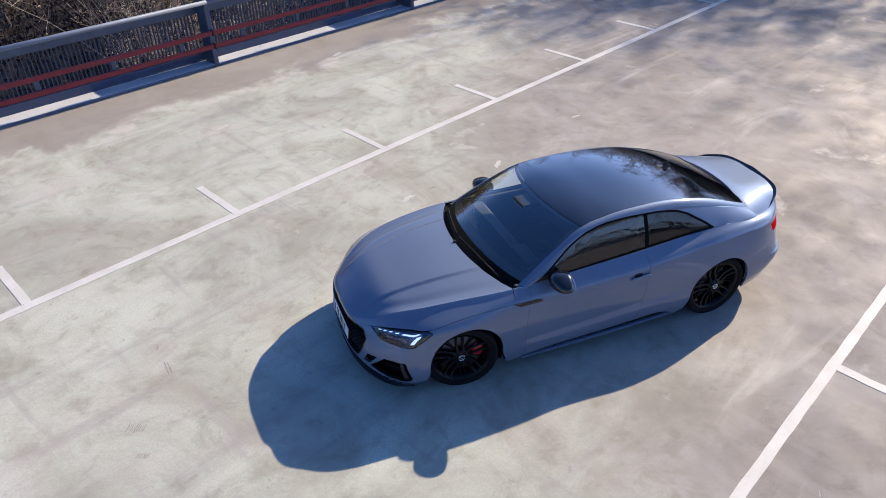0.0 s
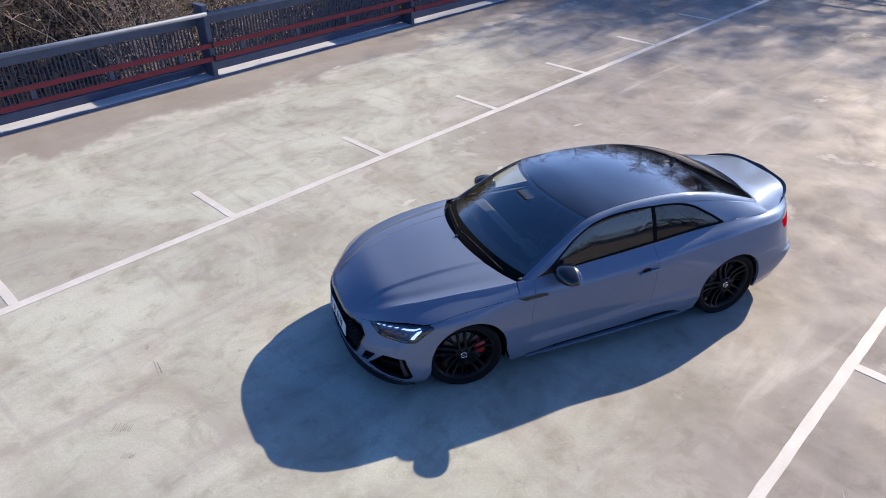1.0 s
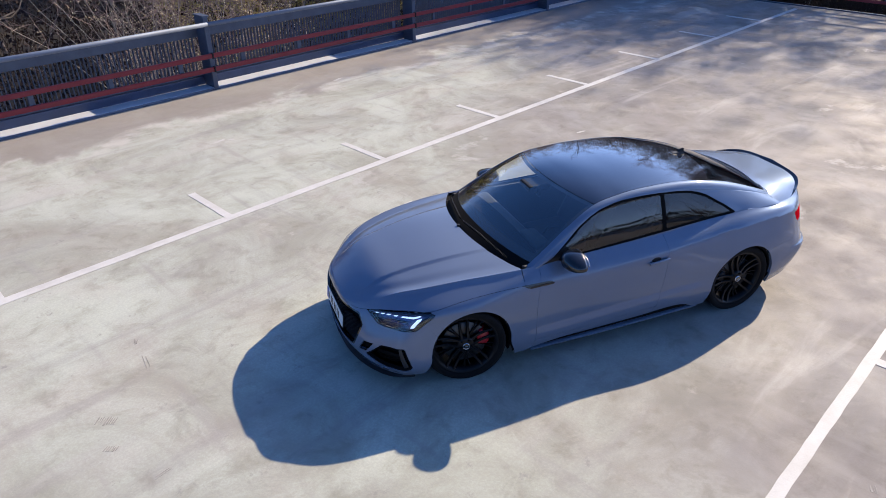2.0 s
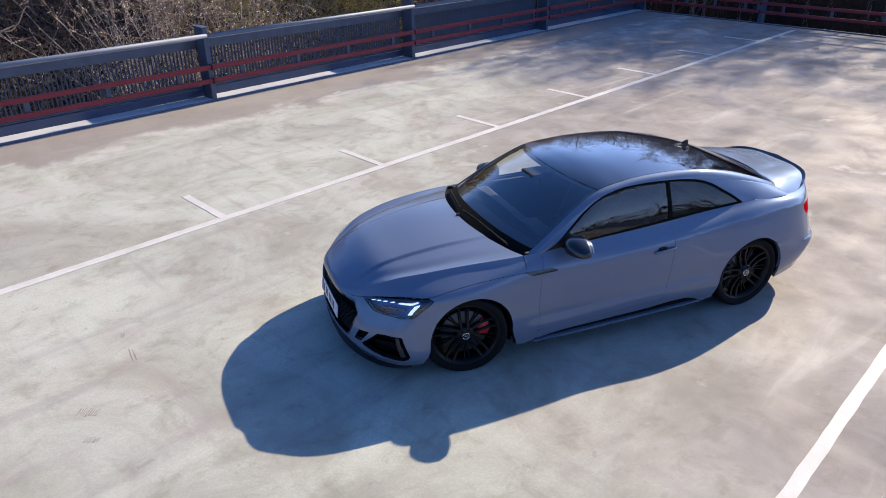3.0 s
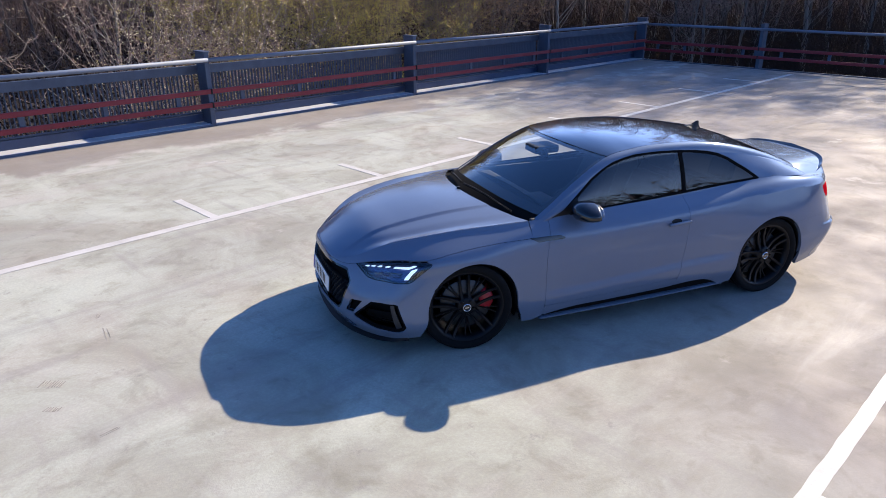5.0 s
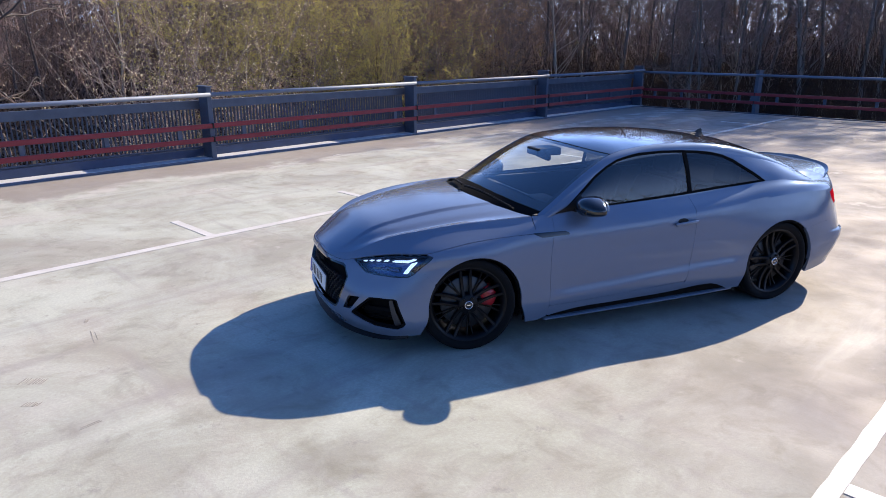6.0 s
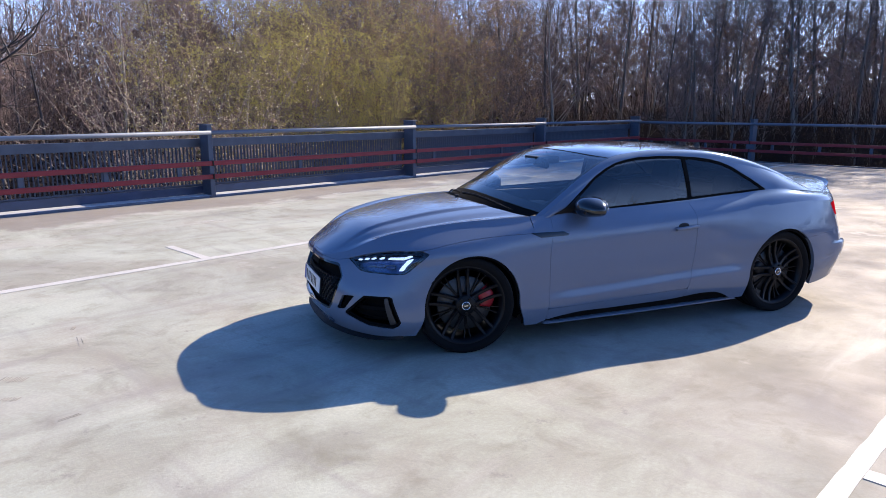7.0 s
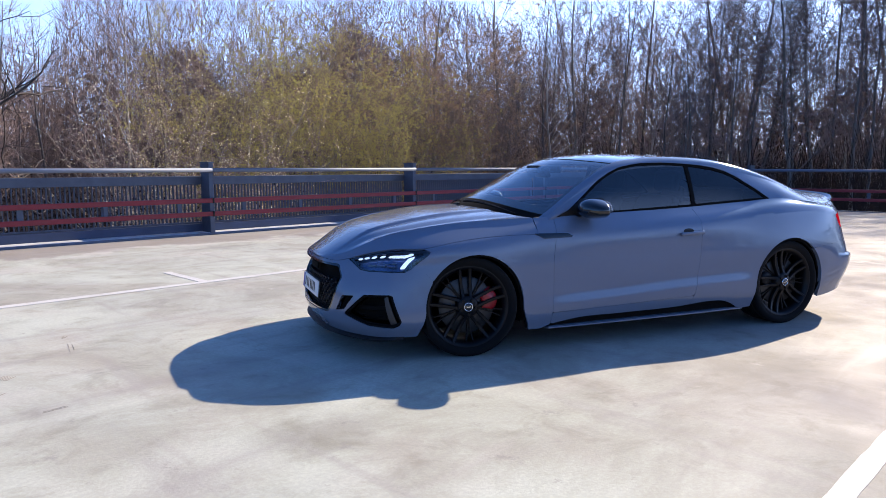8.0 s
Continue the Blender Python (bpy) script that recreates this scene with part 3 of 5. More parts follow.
def cabin(x, s):
    """The cabin, across the car at x: s from 0 (belt line) by 1 (roof rail) to 2 (middle of the roof)."""
    yb, zb, yr, zr, zc = BASE_Y(x), BASE_Z(x), RAIL_Y(x), RAIL_Z(x), ROOF_Z(x)
    rad = .045
    side = np.stack([yr + (yb - yr) * .10, zr - np.maximum((zr - zb) * .14, 0)], -1)
    p0 = np.stack([yb, zb], -1)
    # lower side: straight with a slight outward bow; upper: from the rail to the centre
    a = np.clip(s / .9, 0, 1)[..., None]
    low = p0 * (1 - a) + side * a
    low[..., 0] += .012 * np.sin(np.pi * np.clip(s / .9, 0, 1))
    b = np.clip((s - 1.1) / .9, 0, 1)
    y2 = (yr - rad) * (1 - b)
    z_in = zr + .018
    z2 = zc - (zc - z_in) * np.abs(1 - b) ** 2.1
    # rail: a bend between the two
    q = np.clip((s - .9) / .2, 0, 1)[..., None]
    ctrl = np.stack([yr + .002, zr + .002], -1)
    end = np.stack([yr - rad, z_in], -1)
    bend = (1 - q) ** 2 * side + 2 * q * (1 - q) * ctrl + q * q * end
    flare = .015 * smooth(-1.25, -1.5, x) * np.exp(-np.maximum(low[..., 1] - zb, 0) / .07)
    low[..., 0] += flare
    yz = np.where((s < .9)[..., None], low, np.where((s > 1.1)[..., None], np.stack([y2, z2], -1), bend))
    return np.stack([x + 0 * s, yz[..., 0], yz[..., 1]], -1)


# ---------------------------------------------------------------- cutting panels out of the surfaces
def normals_of(surf, a, c, sign):
    e = 1e-3
    n = np.cross(surf(a + e, c) - surf(a - e, c), surf(a, c + e) - surf(a, c - e))
    return sign * n / (np.linalg.norm(n, axis=-1)[..., None] + 1e-15)


def panel(surf, grid_a, grid_c, keep, sign, side=1, offset=0.0, lip=0.014):
    """The piece of a surface where keep(points, a, c) is positive: trimmed cleanly, with a folded-in rim, on one side of the car."""
    a, c = np.meshgrid(grid_a, grid_c, indexing="ij")
    p = surf(a, c)
    f = keep(p, a, c)
    na, nc = a.shape
    ids, prm, faces = {}, [], []

    def vert(x, y):
        k = (round(float(x), 6), round(float(y), 6))
        if k not in ids:
            ids[k] = len(prm)
            prm.append(k)
        return ids[k]

    inside = f > 0
    cells = inside[:-1, :-1].astype(int) + inside[1:, :-1] + inside[1:, 1:] + inside[:-1, 1:]
    for i, j in np.argwhere(cells > 0):
        quad = ((i, j), (i + 1, j), (i + 1, j + 1), (i, j + 1))
        if cells[i, j] == 4:
            faces.append([vert(a[q], c[q]) for q in quad])
            continue
        poly = []
        for q, r in zip(quad, quad[1:] + quad[:1]):
            if f[q] > 0:
                poly.append(vert(a[q], c[q]))
            if (f[q] > 0) != (f[r] > 0):
                s = f[q] / (f[q] - f[r])
                poly.append(vert(a[q] + s * (a[r] - a[q]), c[q] + s * (c[r] - c[q])))
        poly = [x for k, x in enumerate(poly) if x != poly[k - 1]]
        if len(poly) > 2:
            faces.append(poly)
    prm = np.array(prm).reshape(-1, 2)
    if not len(prm):
        return np.zeros((0, 3)), np.zeros((0, 3)), []
    v = surf(prm[:, 0], prm[:, 1])
    n = normals_of(surf, prm[:, 0], prm[:, 1], sign)
    v = v + n * offset
    if sign < 0:
        faces = [x[::-1] for x in faces]
    if lip:
        seen = {}
        for x in faces:
            for q, r in zip(x, x[1:] + x[:1]):
                seen[(q, r)] = True
        rim = [(q, r) for (q, r) in seen if (r, q) not in seen and not (abs(v[q, 1]) < .012 and abs(v[r, 1]) < .012)]
        base, more_v, more_n = len(v), [], []
        for q, r in rim:
            d = v[r] - v[q]
            out = np.cross(d, n[q])
            out /= np.linalg.norm(out) + 1e-12
            k = base + len(more_v)
            more_v += [v[q], v[r], v[r] - n[r] * lip, v[q] - n[q] * lip]
            more_n += [out] * 4
            faces.append([k + 1, k, k + 3, k + 2])
        if more_v:
            v, n = np.concatenate([v, more_v]), np.concatenate([n, more_n])
    if side < 0:
        v, n = v * (1, -1, 1), n * (1, -1, 1)
        faces = [x[::-1] for x in faces]
    return v, n, faces


def joined(pieces):
    v, n, f, k = [], [], [], 0
    for pv, pn, pf in pieces:
        v.append(pv)
        n.append(pn)
        f += [[i + k for i in x] for x in pf]
        k += len(pv)
    return np.concatenate(v), np.concatenate(n), f


def panel_part(name, pieces, mat, parent, label=""):
    v, n, f = joined(pieces)
    return link_mesh(name, v, f, mat, parent, label, normals=n)


def outline(points):
    """Signed distance to a closed outline, positive inside."""
    pts = np.array(points, float)

    def at(x, y):
        best, odd = np.full(np.shape(x), 1e9), np.zeros(np.shape(x), bool)
        for (x0, y0), (x1, y1) in zip(pts, np.roll(pts, -1, 0)):
            dx, dy = x1 - x0, y1 - y0
            s = np.clip(((x - x0) * dx + (y - y0) * dy) / (dx * dx + dy * dy + 1e-12), 0, 1)
            best = np.minimum(best, np.hypot(x - x0 - s * dx, y - y0 - s * dy))
            if y0 != y1:
                odd ^= ((y0 > y) != (y1 > y)) & (x < x0 + (y - y0) * dx / dy)
        return np.where(odd, best, -best)
    return at


arc_u = np.linspace(0, 14, 561)
arc_len = np.concatenate([[0], np.cumsum(np.linalg.norm(np.diff(BELT[3](arc_u), axis=0), axis=1))])
ARC = lambda u: np.interp(u, arc_u, arc_len)
unrolled = lambda pts: outline([(u if u < 0 else float(ARC(u)) + max(0, u - 14), z) for u, z in pts])

GAP = 0.0011
SHUT = spline([0, 1.0, 1.72, 2.04, 2.62, 3.38, 4.03, 4.66, 5.19, 5.62, 6.2], [.634, .632, .630, .648, .690, .724, .731, .763, .787, .797, .798])
LAMP = unrolled([(2.03, .646), (2.3, .665), (2.62, .684), (3.0, .705), (3.38, .718), (4.03, .724), (4.2, .708), (4.19, .685), (4.11, .607), (4.02, .588), (2.75, .582), (2.5, .588), (2.28, .618)])
GRILLE = unrolled([(-.3, .613), (1.0, .612), (1.70, .608), (1.80, .60), (1.99, .535), (1.97, .515), (1.60, .33), (1.45, .290), (1.3, .278), (-.3, .268)])
INTAKE = unrolled([(2.74, .436), (3.75, .448), (3.86, .44), (3.97, .275), (3.90, .25), (3.73, .231), (2.88, .237), (2.12, .295), (2.13, .31)])
FLICK = unrolled([(2.05, .418), (2.45, .427), (2.12, .328), (1.80, .316)])
TAIL = unrolled([(11.50, .852), (12.3, .868), (14.3, .872), (14.3, .815), (12.6, .80), (12.25, .745), (11.72, .745), (11.58, .79)])
WHEEL_F, WHEEL_R = (1.354, .333), (-1.388, .337)


def arch(x, z, centre, r=.351, widen=.05):
    """Distance outwards from a wheel opening."""
    dx, dz = x - centre[0], z - centre[1]
    up = np.hypot(dx, dz) - r
    low = np.abs(dx) - r - widen * smooth(0, -.2, dz)
    return np.where(dz > 0, up, low)


def least(*fs):
    out = fs[0]
    for f in fs[1:]:
        out = np.minimum(out, f)
    return out


HOOD_END = lambda y: 1.10 - .225 * (np.abs(y) / .79) ** 2.2
DOOR_F = spline([.1, .3, .67, .9, 1.0], [.80, .775, .767, .722, .70])
DOOR_R = spline([.1, .25, .39, .61, .89, 1.0], [-.36, -.41, -.446, -.477, -.494, -.50])
SILL = spline([1.1, .95, .80, .63, .2, -.3, -.60, -.70, -.80, -.90, -1.1], [.10, .12, .172, .203, .213, .222, .243, .238, .205, .15, .12])
DOOR_LOW = spline([.9, .2, -.5], [.255, .275, .30])
BUMP_SEAM = lambda x, z: (x - (1.655 + (z - .53) * .9))
REAR_SEAM = spline([-1.6, -1.85, -2.02, -2.12, -2.4], [.60, .62, .64, .70, .70])

HU, HV = np.linspace(0, 14, 520), np.linspace(0, 5, 84)
HF = HU[(HU > 1.6) & (HU < 4.5)]
DU, DW = np.linspace(0, 6.4, 260), np.linspace(0, 1, 44)
CX, CS = np.linspace(-2.06, 1.16, 270), np.concatenate([np.linspace(0, .9, 40), np.linspace(.905, 1.1, 16), np.linspace(1.11, 2, 44)])

car = thing("car", "grey metallic sports coupe with black roof and wheels", "car")
BOTH = (1, -1)


def body(keep, **kw):
    return [panel(hull, HU, HV, keep, 1, s, **kw) for s in BOTH]


# bonnet, with its front edge over the lamps and grille
def bonnet_side(p, u, v):
    return least(p[..., 2] - SHUT(u) - GAP, (6.03 - u) * .6, p[..., 0] - .884)


def bonnet_top(p, u, w):
    return least(p[..., 0] - HOOD_END(p[..., 1]), p[..., 0] - .884)


panel_part("bonnet", body(bonnet_side) + [panel(deck, DU, DW, bonnet_top, 1, s) for s in BOTH], M_PAINT, car)


# front bumper
def bumper(p, u, v):
    x, z = p[..., 0], p[..., 2]
    s = ARC(u)
    return least(SHUT(u) - GAP - z, -LAMP(s, z) - .003, -GRILLE(s, z), -INTAKE(s, z), -FLICK(s, z),
                 BUMP_SEAM(x, z) - .0001, arch(x, z, WHEEL_F), 5.0 - u)


panel_part("front_bumper", body(bumper, lip=.03), M_PAINT, car)


# wings, doors, sills
def wing(p, u, v):
    x, z = p[..., 0], p[..., 2]
    upper = np.where(u < 6.03, SHUT(u) - GAP - z, .02)
    return least(upper, -BUMP_SEAM(x, z) - .0001, arch(x, z, WHEEL_F), x - DOOR_F(z) - GAP, z - SILL(x), -LAMP(ARC(u), z) - .003,
                 (u - 3.5) * .5)


def door_side(p, u, v):
    x, z = p[..., 0], p[..., 2]
    return least(DOOR_F(z) - GAP - x, x - DOOR_R(z) - GAP, z - DOOR_LOW(x) - GAP)


def sill_side(p, u, v):
    x, z = p[..., 0], p[..., 2]
    return least(DOOR_F(z) - GAP - x, x - DOOR_R(z) + .0, DOOR_LOW(x) - GAP - z, z - SILL(x))


def quarter(p, u, v):
    x, z = p[..., 0], p[..., 2]
    s = ARC(u)
    return least(DOOR_R(z) - GAP - x, arch(x, z, WHEEL_R, .357, .03), z - SILL(x), x + 2.26 + .0 * z,
                 np.where(x < -1.5, z - REAR_SEAM(x) - GAP, .1), -TAIL(s, z) - .003)


def rear_bumper_side(p, u, v):
    x, z = p[..., 0], p[..., 2]
    return least(REAR_SEAM(x) - z, arch(x, z, WHEEL_R, .357, .03), -1.5 - x)


def rear_panel(p, u, v):
    x, z = p[..., 0], p[..., 2]
    return least(z - REAR_SEAM(x) - GAP, -2.26 - GAP - x, -TAIL(ARC(u), z) - .003)


doors = {}
for s in BOTH:
    panel_part("wing", [panel(hull, HU, HV, wing, 1, s)], M_PAINT, car)
    doors[s] = panel_part("door", [panel(hull, HU, HV, door_side, 1, s)], M_PAINT, car)
    panel_part("sill", [panel(hull, HU, HV, sill_side, 1, s)], M_PAINT, car)

# cabin: pillars and roof rails in body colour, glass, black roof
DLO = outline([(.705, .905), (.60, .952), (.46, 1.052), (.32, 1.152), (.22, 1.205), (.12, 1.245), (0, 1.268), (-.1, 1.28), (-.3, 1.284), (-.465, 1.278), (-.65, 1.265),
               (-.795, 1.245), (-.90, 1.22), (-1.0, 1.18), (-1.1, 1.12), (-1.17, 1.08), (-1.285, 1.000), (-1.27, .992), (-.96, .976), (-.48, .949), (.12, .923), (.5, .91)])
ROOF_F = lambda y: .285 - .125 * (np.abs(y) / .6) ** 2
ROOF_R = lambda y: -1.27 + .19 * (np.abs(y) / .57) ** 2
EDGE_Y = lambda x: RAIL_Y(x) - .047 - .02 * smooth(0, -.8, x)
REAR_Y = lambda x: RAIL_Y(x) - .067 + .035 * smooth(-1.2, -1.75, x)
BACK = lambda y: -1.90 + .13 * (np.abs(y) / .58) ** 2


def pillar(p, x, s):
    y, z = np.abs(p[..., 1]), p[..., 2]
    on_side = least(-DLO(x, z), z - BASE_Z(x) - .001)
    strip = np.where(x > -1.0, y - EDGE_Y(x) - .002, np.maximum(y - REAR_Y(x) - .002, BACK(y) - .004 - x))
    f = np.where(s < 1, on_side, strip)
    return least(f, .90 - x, x + 2.04)


def roof_keep(p, x, s):
    y = np.abs(p[..., 1])
    return least(ROOF_F(y) - .003 - x, x - ROOF_R(y) - .003, EDGE_Y(x) - .002 - y, (s - 1) * .3)


def screen_keep(p, x, s):
    y = np.abs(p[..., 1])
    return least(x - ROOF_F(y), HOOD_END(y) - .125 - x, EDGE_Y(x) - y, (s - 1) * .3)


def rear_glass_keep(p, x, s):
    y = np.abs(p[..., 1])
    return least(ROOF_R(y) - x, x - BACK(y), REAR_Y(x) - y, (s - 1) * .3)


def cab(keep, **kw):
    return [panel(cabin, CX, CS, keep, CAB_SIGN, s, **kw) for s in BOTH]


CAB_SIGN = -1
panel_part("roof", cab(roof_keep), M_ROOF, car, "glossy black roof panel")
windscreen = panel_part("windscreen", cab(screen_keep, offset=-.004, lip=.005), M_SCREEN, car, "tinted windscreen glass")
windscreen.visible_shadow = False
rear_glass = panel_part("rear_window", cab(rear_glass_keep, offset=-.004, lip=.005), M_PRIVACY, car, "dark rear window glass")

panel_part("scuttle", cab(lambda p, x, s: least(x - HOOD_END(p[..., 1]) + .123, EDGE_Y(x) - np.abs(p[..., 1]), (s - 1) * .3), offset=-.005, lip=.004), M_MATT, car, "matt black scuttle below the windscreen")

# black printed border behind the edges of the windscreen and rear window
band = lambda keep, w: (lambda p, x, s: least(keep(p, x, s), w - keep(p, x, s)))


def screen_border(p, x, s):
    y = np.abs(p[..., 1])
    k = screen_keep(p, x, s)
    low = np.where(x > .2, np.maximum(.034 - k, x - (HOOD_END(y) - .215 + .02 * y)), .028 - k)
    return least(k, low)


panel_part("glass_border", cab(screen_border, offset=-.011, lip=0), M_TRIM, windscreen)
panel_part("glass_border", cab(band(rear_glass_keep, .03), offset=-.011, lip=0), M_TRIM, rear_glass)

for s in BOTH:
    pieces = [panel(hull, HU, HV, quarter, 1, s), panel(cabin, CX, CS, pillar, CAB_SIGN, s)]
    panel_part("quarter_panel", pieces, M_PAINT, car)
    front = lambda p, x, q: least(DLO(x, p[..., 2]) - .016, x + .505, (1.02 - q) * .3)
    rear = lambda p, x, q: least(DLO(x, p[..., 2]) - .016, -.545 - x, (1.02 - q) * .3)
    rim = lambda p, x, q: least(DLO(x, p[..., 2]), np.maximum(.018 - DLO(x, p[..., 2]), .017 - np.abs(x + .525)), (1.02 - q) * .3)
    if s > 0:  # the right-hand pane is wound down
        w = panel_part("side_window", [panel(cabin, CX, CS, front, CAB_SIGN, s, offset=-.009, lip=.004)], M_GLASS, doors[s], "tinted side glass")
        w.visible_shadow = False
    panel_part("window_trim", [panel(cabin, CX, CS, rim, CAB_SIGN, s, offset=-.003, lip=.008)], M_MATT, car, "black window surround")
    panel_part("quarter_window", [panel(cabin, CX, CS, rear, CAB_SIGN, s, offset=-.009, lip=.004)], M_PRIVACY, car, "dark quarter glass")

# boot lid and rear end
BU = np.linspace(9.0, 14, 240)
panel_part("boot_lid", [panel(deck, BU, DW, lambda p, u, w: least(np.where(np.abs(p[..., 1]) > .52, -1.42, BACK(p[..., 1]) + .02) - p[..., 0], -1.35 - p[..., 0]), 1, s) for s in BOTH], M_PAINT, car)
panel_part("rear_panel", body(rear_panel), M_PAINT, car)
panel_part("rear_bumper", body(rear_bumper_side, lip=.03), M_PAINT, car)
for s in BOTH:
    panel_part("tail_lamp", [panel(hull, HU, HV, lambda p, u, v: TAIL(ARC(u), p[..., 2]), 1, s, offset=-.003, lip=.02)], M_TAIL, car, "red tail lamp lens")

# spoiler lip along the boot edge
us = np.linspace(11.75, 14, 40)
e = BELT[5](us)
for s in BOTH:
    v, f = [], []
    for i, q in enumerate(e):
        taper = smooth(11.75, 12.3, us[i])
        d = np.array([-1.0, .25 * (q[1] > .05), 0])
        rise = .009 + .016 * taper
        prof = [(.030, .003), (.012, .4 * rise + .003), (-.012, rise), (-.016, rise - .006), (.0, -.008), (.022, -.010)]
        v += [(q[0] + a * taper, s * q[1] * (1 - a * .15), q[2] + c * (.2 + .8 * taper)) for a, c in prof]
    m = 6
    f = [(i * m + j, i * m + (j + 1) % m, (i + 1) * m + (j + 1) % m, (i + 1) * m + j) for i in range(len(e) - 1) for j in range(m)]
    f += [tuple(range(m))]
    link_mesh("spoiler_lip", v, f if s < 0 else [x[::-1] for x in f], M_BLACK, car, "gloss black boot spoiler lip")

# dark inner shells that close the body behind gaps and openings
def inner(p, u, v):
    x, z = p[..., 0], p[..., 2]
    s = ARC(u)
    return least(arch(x, z, WHEEL_F, .34), arch(x, z, WHEEL_R, .34), 4.85 - v, -LAMP(s, z), -GRILLE(s, z), -INTAKE(s, z), -FLICK(s, z))


panel_part("inner_shell", [panel(hull, HU[::3], HV[::3], inner, 1, s, offset=-.028, lip=0) for s in BOTH], M_MATT, car)
panel_part("cowl", [panel(deck, DU, DW, lambda p, u, w: least(1.13 - p[..., 0], p[..., 0] - .60), 1, s, offset=-.030, lip=0) for s in BOTH], M_MATT, car, "black plastic scuttle panel")
part("underbody", box(-2.0, 1.95, -.66, .66, .16, .21, .02), M_MATT, car)

# sill blade: dark channel with a thin grey lower lip
for s in BOTH:
    xs = np.linspace(.80, -.92, 40)
    prof = [(-.035, .016), (-.01, .014), (.004, .008), (.004, 0), (-.03, -.006), (-.06, 0)]
    v, f = [], []
    for x in xs:
        t = (x + .92) / 1.72
        z = .145 + .012 * (1 - t)
        y = .895 + .012 * math.sin(math.pi * t)
        v += [(x, s * (y + a), z + c) for a, c in prof]
    m = len(prof)
    f = [(i * m + j, i * m + (j + 1) % m, (i + 1) * m + (j + 1) % m, (i + 1) * m + j) for i in range(len(xs) - 1) for j in range(m)]
    f += [tuple(range(m)), tuple(range((len(xs) - 1) * m, len(xs) * m))]
    bm = bmesh.new()
    vs = [bm.verts.new(q) for q in v]
    for x in f:
        bm.faces.new([vs[i] for i in x])
    part("sill_blade", bm, M_PAINT, car, "thin grey sill blade")
    part("sill_channel", box(-.95, .86, s * .80, s * .872, .155, .26, .01), M_MATT, car)


# ---------------------------------------------------------------- wheel openings
skin = hull(*np.meshgrid(HU[::2], HV, indexing="ij")).reshape(-1, 3)


def skin_y(x, z):
    """Half width of the body side at a length and a height."""
    return float(skin[np.argmin((skin[:, 0] - x) ** 2 + (skin[:, 2] - z) ** 2), 1])


for cx, cz in (WHEEL_F, WHEEL_R):
    for s in BOTH:
        v, f = [], []
        ang = np.linspace(-.35, math.pi + .35, 40)
        ys_ = (.78, .55)
        for a in ang:
            lx, lz = cx + .356 * math.cos(a), cz + .356 * math.sin(a)
            for y in (min(skin_y(lx, max(lz, .2)) - .014, .92), *ys_):
                v.append((lx, s * y, lz))
        f = [(i * 3 + j, i * 3 + j + 1, i * 3 + j + 4, i * 3 + j + 3) for i in range(len(ang) - 1) for j in range(2)]
        v.append((cx, s * .55, cz))
        c0 = len(v) - 1
        f += [(i * 3 + 2, i * 3 + 5, c0) for i in range(len(ang) - 1)]
        link_mesh("wheel_arch_liner", v, f, M_MATT, car, smooth_faces=True)


# ---------------------------------------------------------------- wheels
def lathe(name, prof, mat, parent, label="", n=72, m=None):
    """A turned shape round the y axis: prof rows of (radius, y)."""
    v, f = [], []
    k = len(prof)
    for i in range(n):
        a = 2 * math.pi * i / n
        v += [(r * math.cos(a), y, r * math.sin(a)) for r, y in prof]
    f = [(i * k + j, i * k + j + 1, ((i + 1) % n) * k + j + 1, ((i + 1) % n) * k + j) for i in range(n) for j in range(k - 1)]
    ob = link_mesh(name, v, f, mat, parent, label, smooth_faces=True)
    if m is not None:
        ob.matrix_local = m
    return ob


R_TYRE, R_RIM = .335, .273


